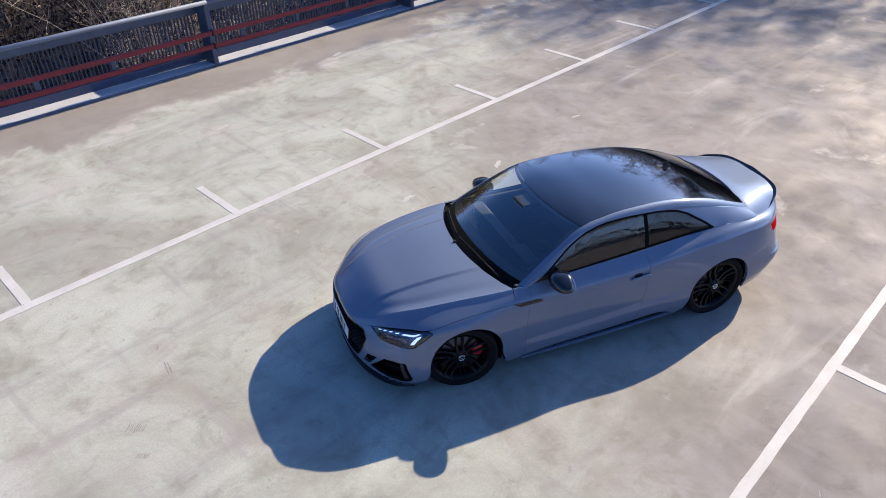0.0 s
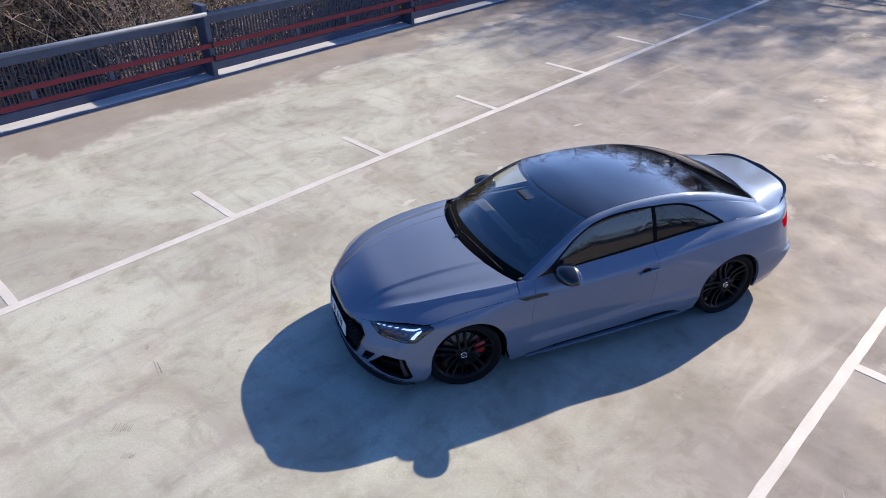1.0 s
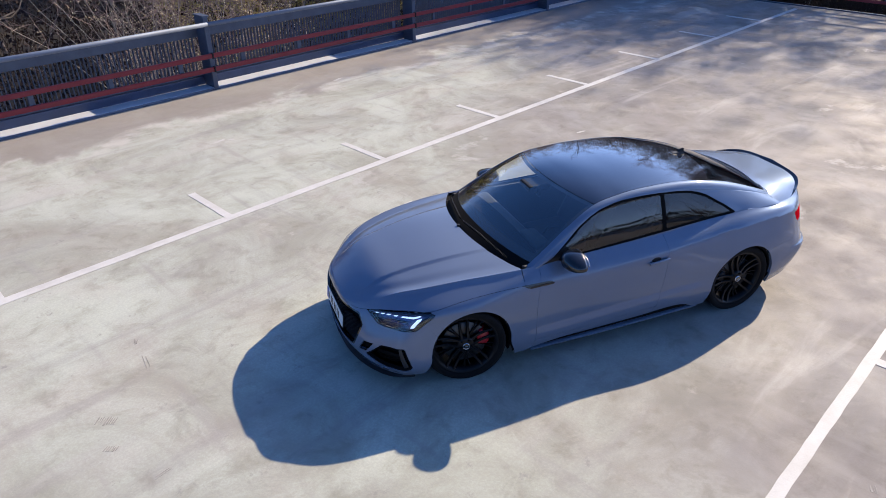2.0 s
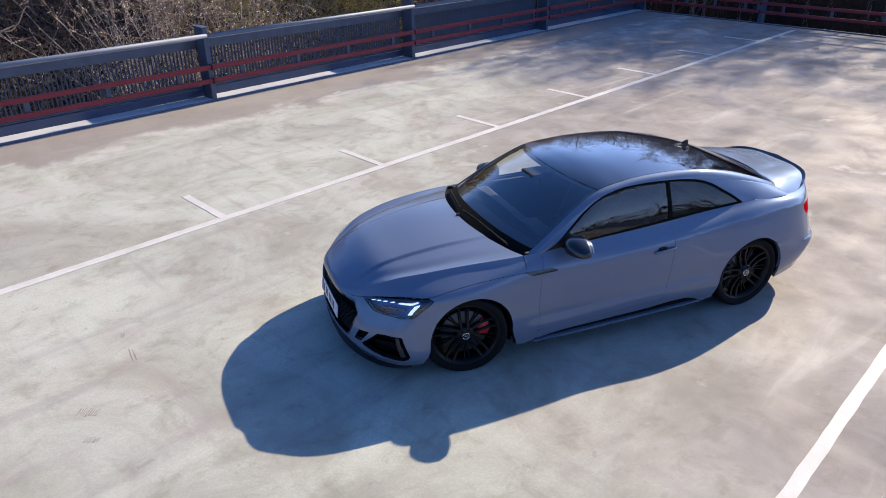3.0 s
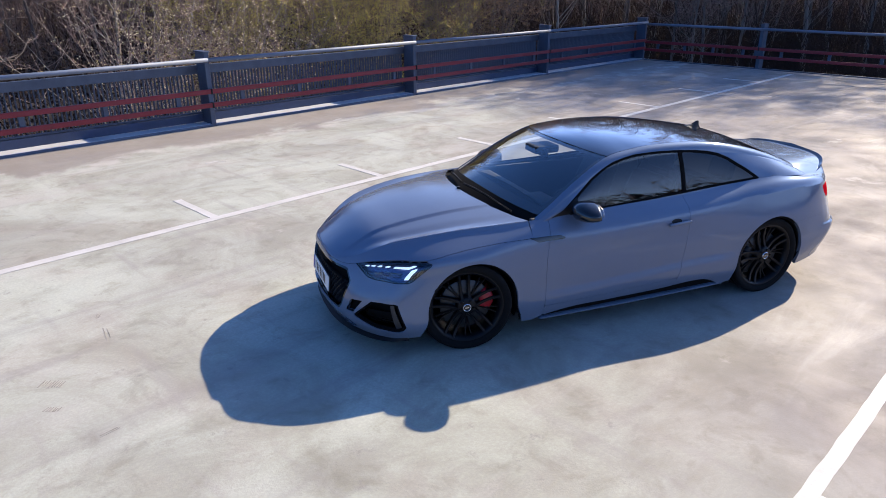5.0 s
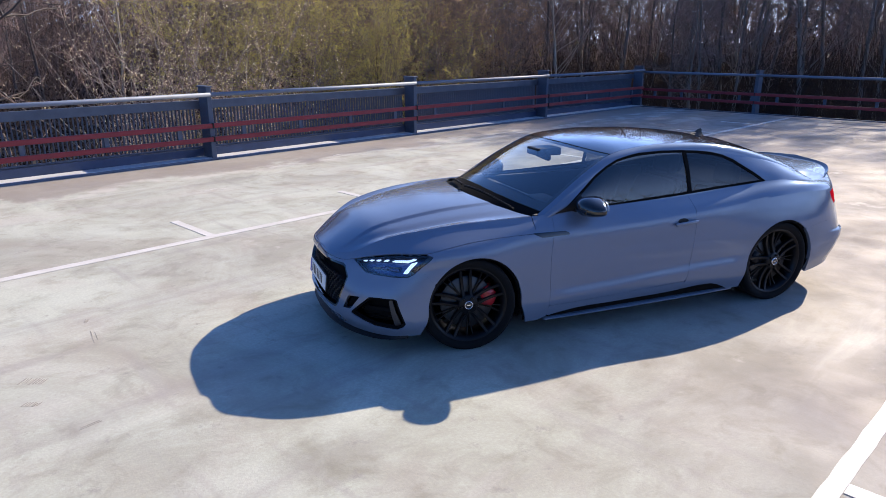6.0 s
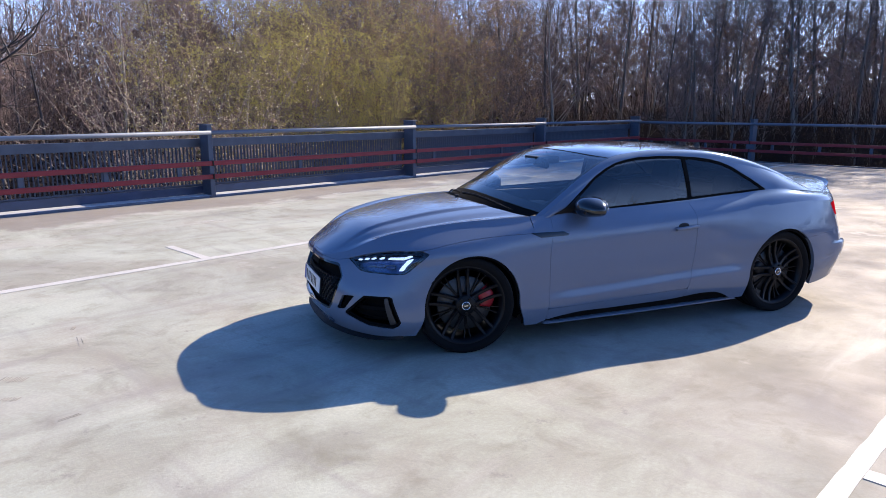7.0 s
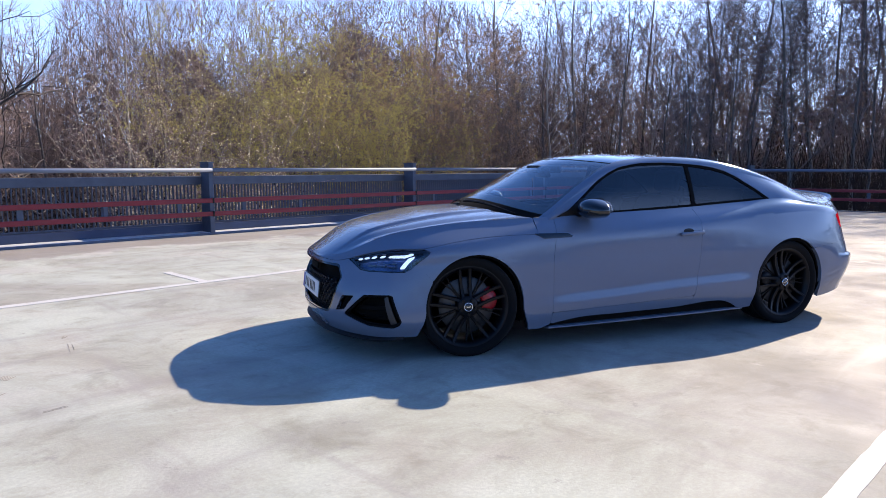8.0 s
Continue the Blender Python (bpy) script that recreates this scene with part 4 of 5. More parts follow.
def make_wheel():
    w = thing("wheel", "", "")
    # outer face at y = 0, the axle runs to -y
    lathe("tyre", [(R_RIM - .012, -.235), (R_RIM + .01, -.25), (R_RIM + .035, -.262), (R_TYRE - .014, -.258), (R_TYRE - .003, -.245), (R_TYRE, -.22), (R_TYRE, -.19),
                   (R_TYRE - .006, -.188), (R_TYRE - .006, -.182), (R_TYRE, -.18), (R_TYRE, -.135), (R_TYRE - .006, -.133), (R_TYRE - .006, -.127), (R_TYRE, -.125), (R_TYRE, -.08),
                   (R_TYRE - .006, -.078), (R_TYRE - .006, -.072), (R_TYRE, -.07), (R_TYRE, -.045), (R_TYRE - .002, -.016), (R_TYRE - .011, -.005), (R_RIM + .034, .0), (R_RIM + .012, -.008), (R_RIM + .004, -.016), (R_RIM - .006, -.02)],
          M_RUBBER, w, "low profile black tyre", 96)
    rim = lathe("rim", [(R_RIM - .012, -.235), (R_RIM - .03, -.22), (R_RIM - .035, -.06), (R_RIM - .022, -.03), (R_RIM - .010, -.02), (R_RIM - .002, -.017), (R_RIM + .003, -.020), (R_RIM + .003, -.03)], M_RIM, w, "black multi-spoke alloy rim", 96)
    # five pairs of blades
    for i in range(5):
        for k in (-1, 1):
            mid = math.pi / 2 + i * 2 * math.pi / 5
            v = []
            steps = 7
            for j in range(steps):
                t = j / (steps - 1)
                r = .060 + (R_RIM - .018 - .060) * t
                a = mid + k * (.024 / r + .045)
                half = .0125 - .002 * t
                y = -.028 - .022 * math.sin(math.pi * min(1, t * 1.0)) + .006 * t
                d = np.array([math.cos(a), 0, math.sin(a)])
                tn = np.array([-math.sin(a), 0, math.cos(a)])
                for off, dy in ((-half, -.03), (-half, -.004), (-half * .7, 0), (half * .7, 0), (half, -.004), (half, -.03)):
                    q = d * r + tn * off
                    v.append((q[0], y + dy, q[2]))
            f = [(j * 6 + b, j * 6 + (b + 1) % 6, (j + 1) * 6 + (b + 1) % 6, (j + 1) * 6 + b) for j in range(steps - 1) for b in range(6)]
            f += [tuple(range(6)), tuple(range((steps - 1) * 6 + 5, (steps - 1) * 6 - 1, -1))]
            link_mesh("spoke", v, f, M_RIM, rim)
    # between the pairs, a narrower pair set deeper that forks outwards
    for i in range(5):
        for k in (-1, 1):
            mid = math.pi / 2 + (i + .5) * 2 * math.pi / 5
            v = []
            for j in range(6):
                t = j / 5
                r = .075 + (R_RIM - .016 - .075) * t
                a = mid + k * (.030 + .075 * t ** 1.3)
                half = .0055 - .001 * t
                y = -.066 - .012 * math.sin(math.pi * t) + .014 * t
                d, tn = np.array([math.cos(a), 0, math.sin(a)]), np.array([-math.sin(a), 0, math.cos(a)])
                for off, dy in ((-half, -.026), (-half, -.003), (-half * .6, 0), (half * .6, 0), (half, -.003), (half, -.026)):
                    q = d * r + tn * off
                    v.append((q[0], y + dy, q[2]))
            f = [(j * 6 + b, j * 6 + (b + 1) % 6, (j + 1) * 6 + (b + 1) % 6, (j + 1) * 6 + b) for j in range(5) for b in range(6)]
            f += [tuple(range(6)), tuple(range(35, 29, -1))]
            link_mesh("spoke", v, f, M_RIM, rim)
    lathe("hub", [(.005, -.020), (.060, -.024), (.074, -.034), (.078, -.07)], M_RIM, rim, n=40)
    for i in range(5):
        a = math.pi / 2 + (i + .5) * 2 * math.pi / 5
        b = bmesh.new()
        bmesh.ops.create_cone(b, cap_ends=True, segments=6, radius1=.0095, radius2=.008, depth=.02,
                              matrix=Matrix.Translation((.052 * math.cos(a), -.02, .052 * math.sin(a))) @ Matrix.Rotation(math.pi / 2, 4, "X"))
        part("wheel_bolt", b, M_RIM, rim)
    cap = lathe("centre_cap", [(.001, -.012), (.024, -.012), (.026, -.014)], M_BLACK, w, "black centre cap with silver ring", 40)
    lathe("cap_ring", [(.024, -.016), (.025, -.010), (.029, -.010), (.031, -.018)], M_CHROME, cap, n=40)
    part("cap_mark", box(-.013, .013, -.0125, -.0105, -.003, .003), M_CHROME, cap)
    lathe("brake_disc", [(.07, -.085), (.188, -.085), (.190, -.088), (.190, -.115), (.188, -.118), (.07, -.118)], M_DISC, w, "grey steel brake disc", 60)
    lathe("disc_bell", [(.005, -.07), (.07, -.072), (.072, -.085)], M_TRIM, w, n=40)
    return w


def caliper(front):
    """A red brake caliper over the rim of the disc, ahead of or behind the axle."""
    bm = bmesh.new()
    a0, a1, r0, r1 = (-.42, .42, .105, .215) if front else (-.30, .30, .12, .205)
    mid = 0.0
    n = 10
    ring = []
    for i in range(n + 1):
        a = mid + a0 + (a1 - a0) * i / n
        taper = .85 + .15 * math.sin(math.pi * i / n)
        row = []
        for r, y in ((r0, -.125), (r1, -.125), (r1 * taper, -.075), (r1 * taper * .97, -.058), (r0 * 1.05, -.058), (r0, -.07)):
            row.append(bm.verts.new((r * math.cos(a), y, r * math.sin(a))))
        ring.append(row)
    for p, q in zip(ring, ring[1:]):
        for j in range(6):
            bm.faces.new((p[j], q[j], q[(j + 1) % 6], p[(j + 1) % 6]))
    bm.faces.new(ring[0])
    bm.faces.new(ring[-1])
    return bm


HUBS = [("front", 1.374, .892, .335), ("rear", -1.370, .904, .335)]
proto = make_wheel()
wheels = []
for k, (end, x, y, z) in enumerate(HUBS):
    for s in BOTH:
        steer = -11 if k == 0 else 0
        m = pose(x, s * (y - .11), z, 0, 0, steer) @ pose(0, s * .105, 0, 0, 0, 0 if s > 0 else 180) @ pose(0, 0, 0, 0, 11 * k + 5, 0)
        w = proto if (k == 0 and s > 0) else copy_thing(proto, m)
        w.matrix_basis = m
        wheels.append((w, end, s, m @ pose(0, 0, 0, 0, -11 * k - 5, 0)))
for w, end, s, hub in wheels:
    w.parent = car
    c = part("brake_caliper", caliper(end == "front"), M_CALIPER if end == "front" else M_TRIM, car, "red brake caliper" if end == "front" else "dark brake caliper", True)
    c.matrix_basis = hub @ pose(0, 0, 0, 0, (-165 if s > 0 else -15) if end == "front" else (-12 if s > 0 else -168), 0)

RUNNING = [
    [(2.28, .650), (2.33, .659), (2.41, .662), (2.36, .652)],
    [(2.46, .659), (2.52, .669), (2.61, .673), (2.55, .662)],
    [(2.66, .668), (2.73, .679), (2.82, .684), (2.75, .671)],
    [(2.89, .676), (2.96, .687), (3.06, .692), (2.99, .679)],
    [(3.13, .680), (3.21, .692), (3.59, .698), (3.72, .708), (3.80, .706), (3.70, .693), (3.60, .683)],
    [(3.82, .609), (3.97, .609), (3.90, .675), (3.86, .690), (3.73, .676)],
]


# ---------------------------------------------------------------- front details
V_FINE = np.linspace(0, 5, 201)


def on_hull(s, z, offset=0.0):
    """Points of the body side at the unrolled length s and height z; a negative s lies on the right half."""
    s, z = np.atleast_1d(np.asarray(s, float)), np.atleast_1d(np.asarray(z, float))
    u = np.interp(np.abs(s), arc_len, arc_u)
    col = hull(u[:, None] + 0 * V_FINE, V_FINE[None] + 0 * u[:, None])
    v = np.array([np.interp(zz, c[:, 2], V_FINE) for zz, c in zip(z, col)])
    p = hull(u, v) + normals_of(hull, u, v, 1) * offset
    return p * np.stack([np.ones_like(s), np.where(s < 0, -1, 1), np.ones_like(s)], -1)


grille = panel_part("grille", body(lambda p, u, v: GRILLE(ARC(u), p[..., 2]), offset=-.085, lip=-.08), M_MATT, car, "black honeycomb radiator grille")
panel_part("grille_frame", body(lambda p, u, v: least(GRILLE(ARC(u), p[..., 2]), .014 - GRILLE(ARC(u), p[..., 2])), offset=-.004, lip=.02), M_BLACK, grille)

# honeycomb: one ring for each cell, closed into a single mesh
cells_v, cells_f = [], []
pitch = .040
rows = int(.36 / (pitch * .866)) + 1
for j in range(rows):
    z = .262 + j * pitch * .60
    for i in range(-14, 15):
        s0 = (i + .5 * (j % 2)) * pitch * 1.15
        if float(GRILLE(np.array(abs(s0)), np.array(z))) < -.012:
            continue
        ring = [(s0 + pitch * .575 * k * math.cos(a), z + pitch * .40 * k * math.sin(a)) for k in (1.0, .80) for a in [math.pi / 6 + q * math.pi / 3 for q in range(6)]]
        ring = [(x, min(max(q, .262), .618)) for x, q in ring]
        out = on_hull([r[0] for r in ring[:6]], [r[1] for r in ring[:6]], -.050)
        inn = on_hull([r[0] for r in ring[6:]], [r[1] for r in ring[6:]], -.040)
        deep = on_hull([r[0] for r in ring[6:]], [r[1] for r in ring[6:]], -.072)
        k = len(cells_v)
        cells_v += [*out, *inn, *deep]
        for q in range(6):
            r = (q + 1) % 6
            cells_f += [(k + q, k + r, k + 6 + r, k + 6 + q), (k + 6 + q, k + 6 + r, k + 12 + r, k + 12 + q)]
comb = link_mesh("honeycomb", cells_v, cells_f, M_GRILLE, grille)
tagged(comb, kind="stuff")

part("plate_carrier", moved(box(-.006, .006, -.275, .275, -.062, .062, .004), pose(2.251, 0, .408, 0, -6, 0)), M_TRIM, car)
number_plate = part("number_plate", moved(box(-.004, .004, -.262, .262, -.056, .056, .003), pose(2.2585, 0, .409, 0, -6, 0)), M_PLATE, car, "white number plate with dark bars")
part("blue_band", moved(box(-.001, .001, -.258, -.218, -.052, .052), pose(2.2638, 0, .4095, 0, -6, 0)), M_PLATE_BLUE, number_plate)
for y, w in ((-.175, .022), (-.112, .022), (-.065, .022), (.0, .022), (.048, .022), (.096, .022), (.144, .022)):
    part("dark_bar", moved(box(-.001, .001, y - w * .48, y + w * .48, -.033, .033), pose(2.2638, 0, .4095, 0, -6, 0)), M_INK, number_plate)
part("badge", moved(box(-.006, .006, -.10, .10, -.022, .022, .005), pose(2.222, 0, .552, 0, -10, 0)), M_MATT, grille, "plain dark badge")

# lower splitter
us = np.linspace(0, 3.95, 60)
edge = BELT[0](us)
nrm = normals_of(hull, us, np.full_like(us, .05), 1)
nrm[:, 2] = 0
nrm /= np.linalg.norm(nrm, axis=1)[:, None]
bm = bmesh.new()
for s in BOTH:
    rows_ = []
    for q, d, u in zip(edge, nrm, us):
        g = .030 * (1 - smooth(2.6, 3.95, u)) + .004
        pts = [q + d * g + (0, 0, -.018), q + d * (g + .002) + (0, 0, -.010), q + d * .004 + (0, 0, .004), q - d * .06 + (0, 0, 0), q - d * .06 + (0, 0, -.022)]
        rows_.append([bm.verts.new((p[0], s * p[1], p[2])) for p in pts])
    for a, c in zip(rows_, rows_[1:]):
        for j in range(5):
            bm.faces.new((a[j], a[(j + 1) % 5], c[(j + 1) % 5], c[j]))
part("splitter", bm, M_TRIM, car, "black front splitter lip")

for s in BOTH:
    side_intake = panel_part("air_intake", [panel(hull, HF, HV, lambda p, u, v: INTAKE(ARC(u), p[..., 2]), 1, s, offset=-.085, lip=-.08)], M_MATT, car, "black side air intake")
    panel_part("intake_frame", [panel(hull, HF, HV, lambda p, u, v: least(INTAKE(ARC(u), p[..., 2]), .012 - INTAKE(ARC(u), p[..., 2])), 1, s, offset=-.006, lip=.03)], M_MATT, side_intake)
    vane = unrolled([(3.52, .43), (3.70, .437), (3.86, .262), (3.66, .245)])
    panel_part("vane", [panel(hull, HF, HV, lambda p, u, v: least(vane(ARC(u), p[..., 2]), INTAKE(ARC(u), p[..., 2])), 1, s, offset=-.022, lip=.03)], M_VANE, side_intake, "dark grey upright vane")
    bar = unrolled([(2.55, .365), (3.5, .372), (3.52, .345), (2.5, .338)])
    panel_part("cross_bar", [panel(hull, HF, HV, lambda p, u, v: least(bar(ARC(u), p[..., 2]), INTAKE(ARC(u), p[..., 2])), 1, s, offset=-.045, lip=.02)], M_MATT, side_intake)
    slats = [unrolled([(2.3, z), (3.6, z + .006), (3.6, z + .012), (2.3, z + .006)]) for z in (.26, .285, .31, .325, .395, .415)]
    for slat in slats:
        panel_part("slat", [panel(hull, HF, HV, lambda p, u, v: least(slat(ARC(u), p[..., 2]), INTAKE(ARC(u), p[..., 2])), 1, s, offset=-.06, lip=.01)], M_MATT, side_intake)
    panel_part("flick_opening", [panel(hull, HF, HV, lambda p, u, v: FLICK(ARC(u), p[..., 2]), 1, s, offset=-.04, lip=-.038)], M_MATT, car, "small black bumper opening")

    lamp = panel_part("headlamp", [panel(hull, HF, HV, lambda p, u, v: LAMP(ARC(u), p[..., 2]), 1, s, offset=-.055, lip=-.05)], M_LAMP_BODY, car, "slim headlamp with lit running light")
    panel_part("lamp_bezel", [panel(hull, HF, HV, lambda p, u, v: least(LAMP(ARC(u), p[..., 2]), np.maximum(.009 - LAMP(ARC(u), p[..., 2]), (ARC(u) - ARC(4.0)) * .9 + (p[..., 2] - .65) * -.3)), 1, s, offset=-.010, lip=.02)], M_BLACK, lamp, "black lamp surround")
    for pts in RUNNING:
        o = unrolled(pts)
        panel_part("running_light", [panel(hull, np.linspace(1.9, 4.3, 260), np.linspace(2.6, 4.4, 120), lambda p, u, v: o(ARC(u), p[..., 2]), 1, s, offset=-.014, lip=.01)], M_DRL, lamp, "lit white running light strip")
    for u0 in (2.95, 3.3):
        c = on_hull([s * float(ARC(u0))], [.628], -.034)[0]
        nn = normals_of(hull, np.array([u0]), np.array([3.4]), 1)[0] * (1, s, 1)
        b = bmesh.new()
        bmesh.ops.create_uvsphere(b, u_segments=16, v_segments=10, radius=.024)
        moved(b, Matrix.Translation(c) @ Vector(nn).to_track_quat("Z", "Y").to_matrix().to_4x4() @ Matrix.Diagonal((1.5, .62, .6, 1)))
        part("projector", b, M_LAMP_BODY, lamp, smooth_faces=True)
    c = on_hull([s * float(ARC(2.6))] * 2 + [s * float(ARC(3.45))] * 2, [.612, .622, .648, .640], -.026)
    bm = bmesh.new()
    bm.faces.new([bm.verts.new(q) for q in c])
    r = bmesh.ops.extrude_face_region(bm, geom=bm.faces[:])
    bmesh.ops.translate(bm, verts=[q for q in r["geom"] if isinstance(q, bmesh.types.BMVert)], vec=(-.006, -.006 * s, 0))
    part("reflector_bar", bm, M_DISC, lamp)
    lens = panel_part("lens", [panel(hull, HF, HV, lambda p, u, v: LAMP(ARC(u), p[..., 2]), 1, s, offset=-.002, lip=.004)], M_LENS, lamp, "clear lamp lens")
    lens.visible_shadow = False

    # black blade between bonnet and door, handle, mirror
    blade = outline([(.915, .802), (.66, .799), (.622, .781), (.632, .771), (.84, .767)])
    panel_part("side_blade", [panel(hull, np.linspace(5.8, 6.6, 120), np.linspace(3.4, 4.4, 60), lambda p, u, v: blade(p[..., 0], p[..., 2]), 1, s, offset=.005, lip=.006)], M_BLACK, car, "black side trim blade")
    cup = lambda p, u, v: 1 - np.hypot((p[..., 0] + .362) / .048, (p[..., 2] - .780) / .020)
    panel_part("handle_recess", [panel(hull, np.linspace(7.5, 8.1, 90), np.linspace(3.2, 4.2, 50), cup, 1, s, offset=.0012, lip=.003)], M_TRIM, doors[s], "dark recess behind the handle")
    h = box(-.105, .105, -.010, .010, -.013, .013, .009, seg=3)
    for q in h.verts:
        q.co.y += .012 * math.cos(q.co.x / .105 * 1.3)
    moved(h, pose(-.385, s * .925, .765, 0, 3 * s, 0 if s > 0 else 180))
    part("door_handle", h, M_PAINT, doors[s], "grey pull handle", True)

    mx, my = (.465, .938) if s > 0 else (.40, .895)  # the right-hand mirror is folded in a little
    bm = bmesh.new()
    bmesh.ops.create_uvsphere(bm, u_segments=28, v_segments=18, radius=1)
    for q in bm.verts:
        x, y, z = q.co
        sq = lambda a, p: math.copysign(abs(a) ** p, a)
        x, y, z = sq(x, .8), sq(y, .85), sq(z, .85)
        x = max(x, -.45)
        q.co = (.120 * x * (1 - .25 * max(y, 0)), .138 * y, .078 * z * (1 - .30 * max(y, 0)) * (.8 if z < 0 else 1) - .004 * y)
    moved(bm, pose(mx, s * my, .958, 0, 0, -8 * s) @ Matrix.Diagonal((1, s, 1, 1)))
    mirror = part("door_mirror", bm, M_BLACK, doors[s], "gloss black door mirror", True)
    bm = bmesh.new()
    bmesh.ops.create_uvsphere(bm, u_segments=24, v_segments=8, radius=1)
    moved(bm, pose(mx - .049, s * my, .958, 0, 0, -8 * s) @ Matrix.Diagonal((.004, .098, .052, 1)))
    part("mirror_glass", bm, M_MIRROR, mirror, smooth_faces=True)
    rim_line = [(mx - .058, .098 * math.cos(a), .058 * math.sin(a)) for a in np.linspace(-.2, 2.3, 16)]
    edge_pts = np.array([(q[0], s * (my + q[1]), .960 + q[2]) for q in rim_line])
    v, f = tube_data(edge_pts, .0035, 6)
    link_mesh("mirror_edge", v, f, M_EDGE, mirror, "thin bright mirror edge", smooth_faces=True)
    v, f = tube_data([(.52, s * .775, .915), (.49, s * .83, .925), (.47, s * .87, .935)], [.030, .022, .026], 10)
    v[:, 2] = .925 + (v[:, 2] - .925) * .7
    link_mesh("mirror_arm", v, f, M_TRIM, mirror, smooth_faces=True)
    tri = outline([(.70, .912), (.56, .97), (.47, 1.035), (.455, .91)])
    panel_part("mirror_sail", [panel(cabin, CX, CS, lambda p, x, q: least(tri(x, p[..., 2]), DLO(x, p[..., 2]), (1 - q) * .3), CAB_SIGN, s, offset=.002, lip=.006)], M_TRIM, doors[s], "black mirror base triangle")


# ---------------------------------------------------------------- on the roof and screen
fin = bmesh.new()
prof = [(.085, 0), (.060, .012), (.0, .022), (-.030, .052), (-.050, .064), (-.066, .064), (-.060, .030), (-.072, 0)]
rows_ = [[fin.verts.new((-1.185 + x, side_ * (.028 * (1 - z / .064) ** 2 + .005), 1.286 + x * .17 + z)) for x, z in prof] for side_ in BOTH]
fin.faces.new(rows_[0])
fin.faces.new(rows_[1][::-1])
for j in range(len(prof)):
    k = (j + 1) % len(prof)
    fin.faces.new((rows_[0][j], rows_[0][k], rows_[1][k], rows_[1][j]))
bmesh.ops.bevel(fin, geom=fin.edges[:], offset=.002, segments=2, affect="EDGES")
part("antenna_fin", fin, M_TRIM, car, "black roof antenna fin")


def on_screen(y, back, up):
    y = np.asarray(y, float)
    x = HOOD_END(y) - back
    z = np.array([cabin(np.full(len(CS), xx), CS) for xx in x])
    zz = np.array([np.interp(-abs(yy), -q[:, 1], q[:, 2]) for yy, q in zip(y, z)])
    return np.stack([x, y, zz + up], -1)


for y0, y1 in ((-.66, -.08), (-.02, .60)):
    t = np.linspace(0, 1, 14)
    line = on_screen(y0 + (y1 - y0) * t, .055 + .02 * np.sin(t * 3), .011)
    wiper = tube("wiper", line, np.linspace(.0045, .0025, 14), M_TRIM, car, "black windscreen wiper", 6)
    line2 = on_screen(y0 + (y1 - y0) * t, .050 + .02 * np.sin(t * 3), .005)
    tube("wiper_blade", line2, .004, M_RUBBER, wiper, sides=5)
    p = on_screen([y0 + .02], .0, .004)[0]
    b = bmesh.new()
    bmesh.ops.create_cone(b, cap_ends=True, segments=14, radius1=.018, radius2=.014, depth=.03, matrix=Matrix.Translation(p))
    part("wiper_pivot", b, M_TRIM, wiper)

# ---------------------------------------------------------------- inside the cabin
part("cabin_floor", box(-1.75, .95, -.74, .74, .18, .30, .02), M_MATT, car)
for s in BOTH:
    part("door_card", box(-1.2, .85, s * .73, s * .765, .3, .905, .015), M_DASH, car)
dash = box(.48, .98, -.72, .72, .62, .895, .05, seg=3)
for q in dash.verts:
    q.co.z -= .10 * max(0, (q.co.y / .72) ** 2 - .6) * (q.co.x - .48)
    if q.co.x > .8:
        q.co.z -= .03
part("dashboard", dash, M_DASH, car, "black dashboard", True)
part("instrument_hood", box(.46, .62, .22, .54, .86, .935, .03, seg=3), M_DASH, car, "", True)
part("parcel_shelf", box(-1.80, -1.15, -.62, .62, .86, .91, .02), M_DASH, car)
ring = [(0, .175 * math.cos(a), .165 * math.sin(a)) for a in np.linspace(0, 2 * math.pi, 41)]
v, f = tube_data(ring, .014, 8, False)
sw = link_mesh("steering_wheel", v, f, M_SEAT, car, "black steering wheel", smooth_faces=True)
sw.matrix_basis = pose(.36, .37, .80, 0, -22, 0)
part("wheel_boss", box(-.02, .03, -.06, .06, -.05, .05, .015), M_SEAT, sw)
for a in (0, 180, 270):
    part("wheel_spoke", moved(box(-.01, .012, .04, .17, -.015, .015, .005), pose(0, 0, 0, a, 0, 0)), M_SEAT, sw)


def car_seat(x, y, wide, parent, tall=.60):
    seat = part("seat", box(x - .26, x + .26, y - wide, y + wide, .30, .52, .07, seg=3), M_SEAT, parent, "black leather car seat", True)
    back = box(-.07, .07, -wide, wide, 0, tall, .06, seg=4)
    for q in back.verts:
        k = q.co.z / tall
        q.co.y *= 1 - .22 * max(0, k - .45) / .55
        q.co.x += .04 * (abs(q.co.y) / wide) ** 2
    part("backrest", moved(back, pose(x - .24, y, .45, 0, -20, 0)), M_SEAT, seat, "", True)
    part("headrest", moved(box(-.045, .045, -.13, .13, 0, .17, .04, seg=4), pose(x - .27 - .34 * tall, y, .44 + .94 * tall + .05, 0, -12, 0)), M_SEAT, seat, "", True)
    return seat


for y in (.37, -.37):
    car_seat(-.10, y, .26, car)
for y in (.36, -.36):
    car_seat(-.82, y, .28, car, .44)
mir = part("inner_mirror", box(-.022, .022, -.135, .135, -.042, .042, .02, seg=3), M_TRIM, car, "inner rear-view mirror", True)
mir.matrix_basis = pose(.36, 0, 1.205, 0, 12, -8)
part("mirror_mount", box(.24, .46, -.095, .095, 1.200, 1.262, .012), M_TRIM, car)


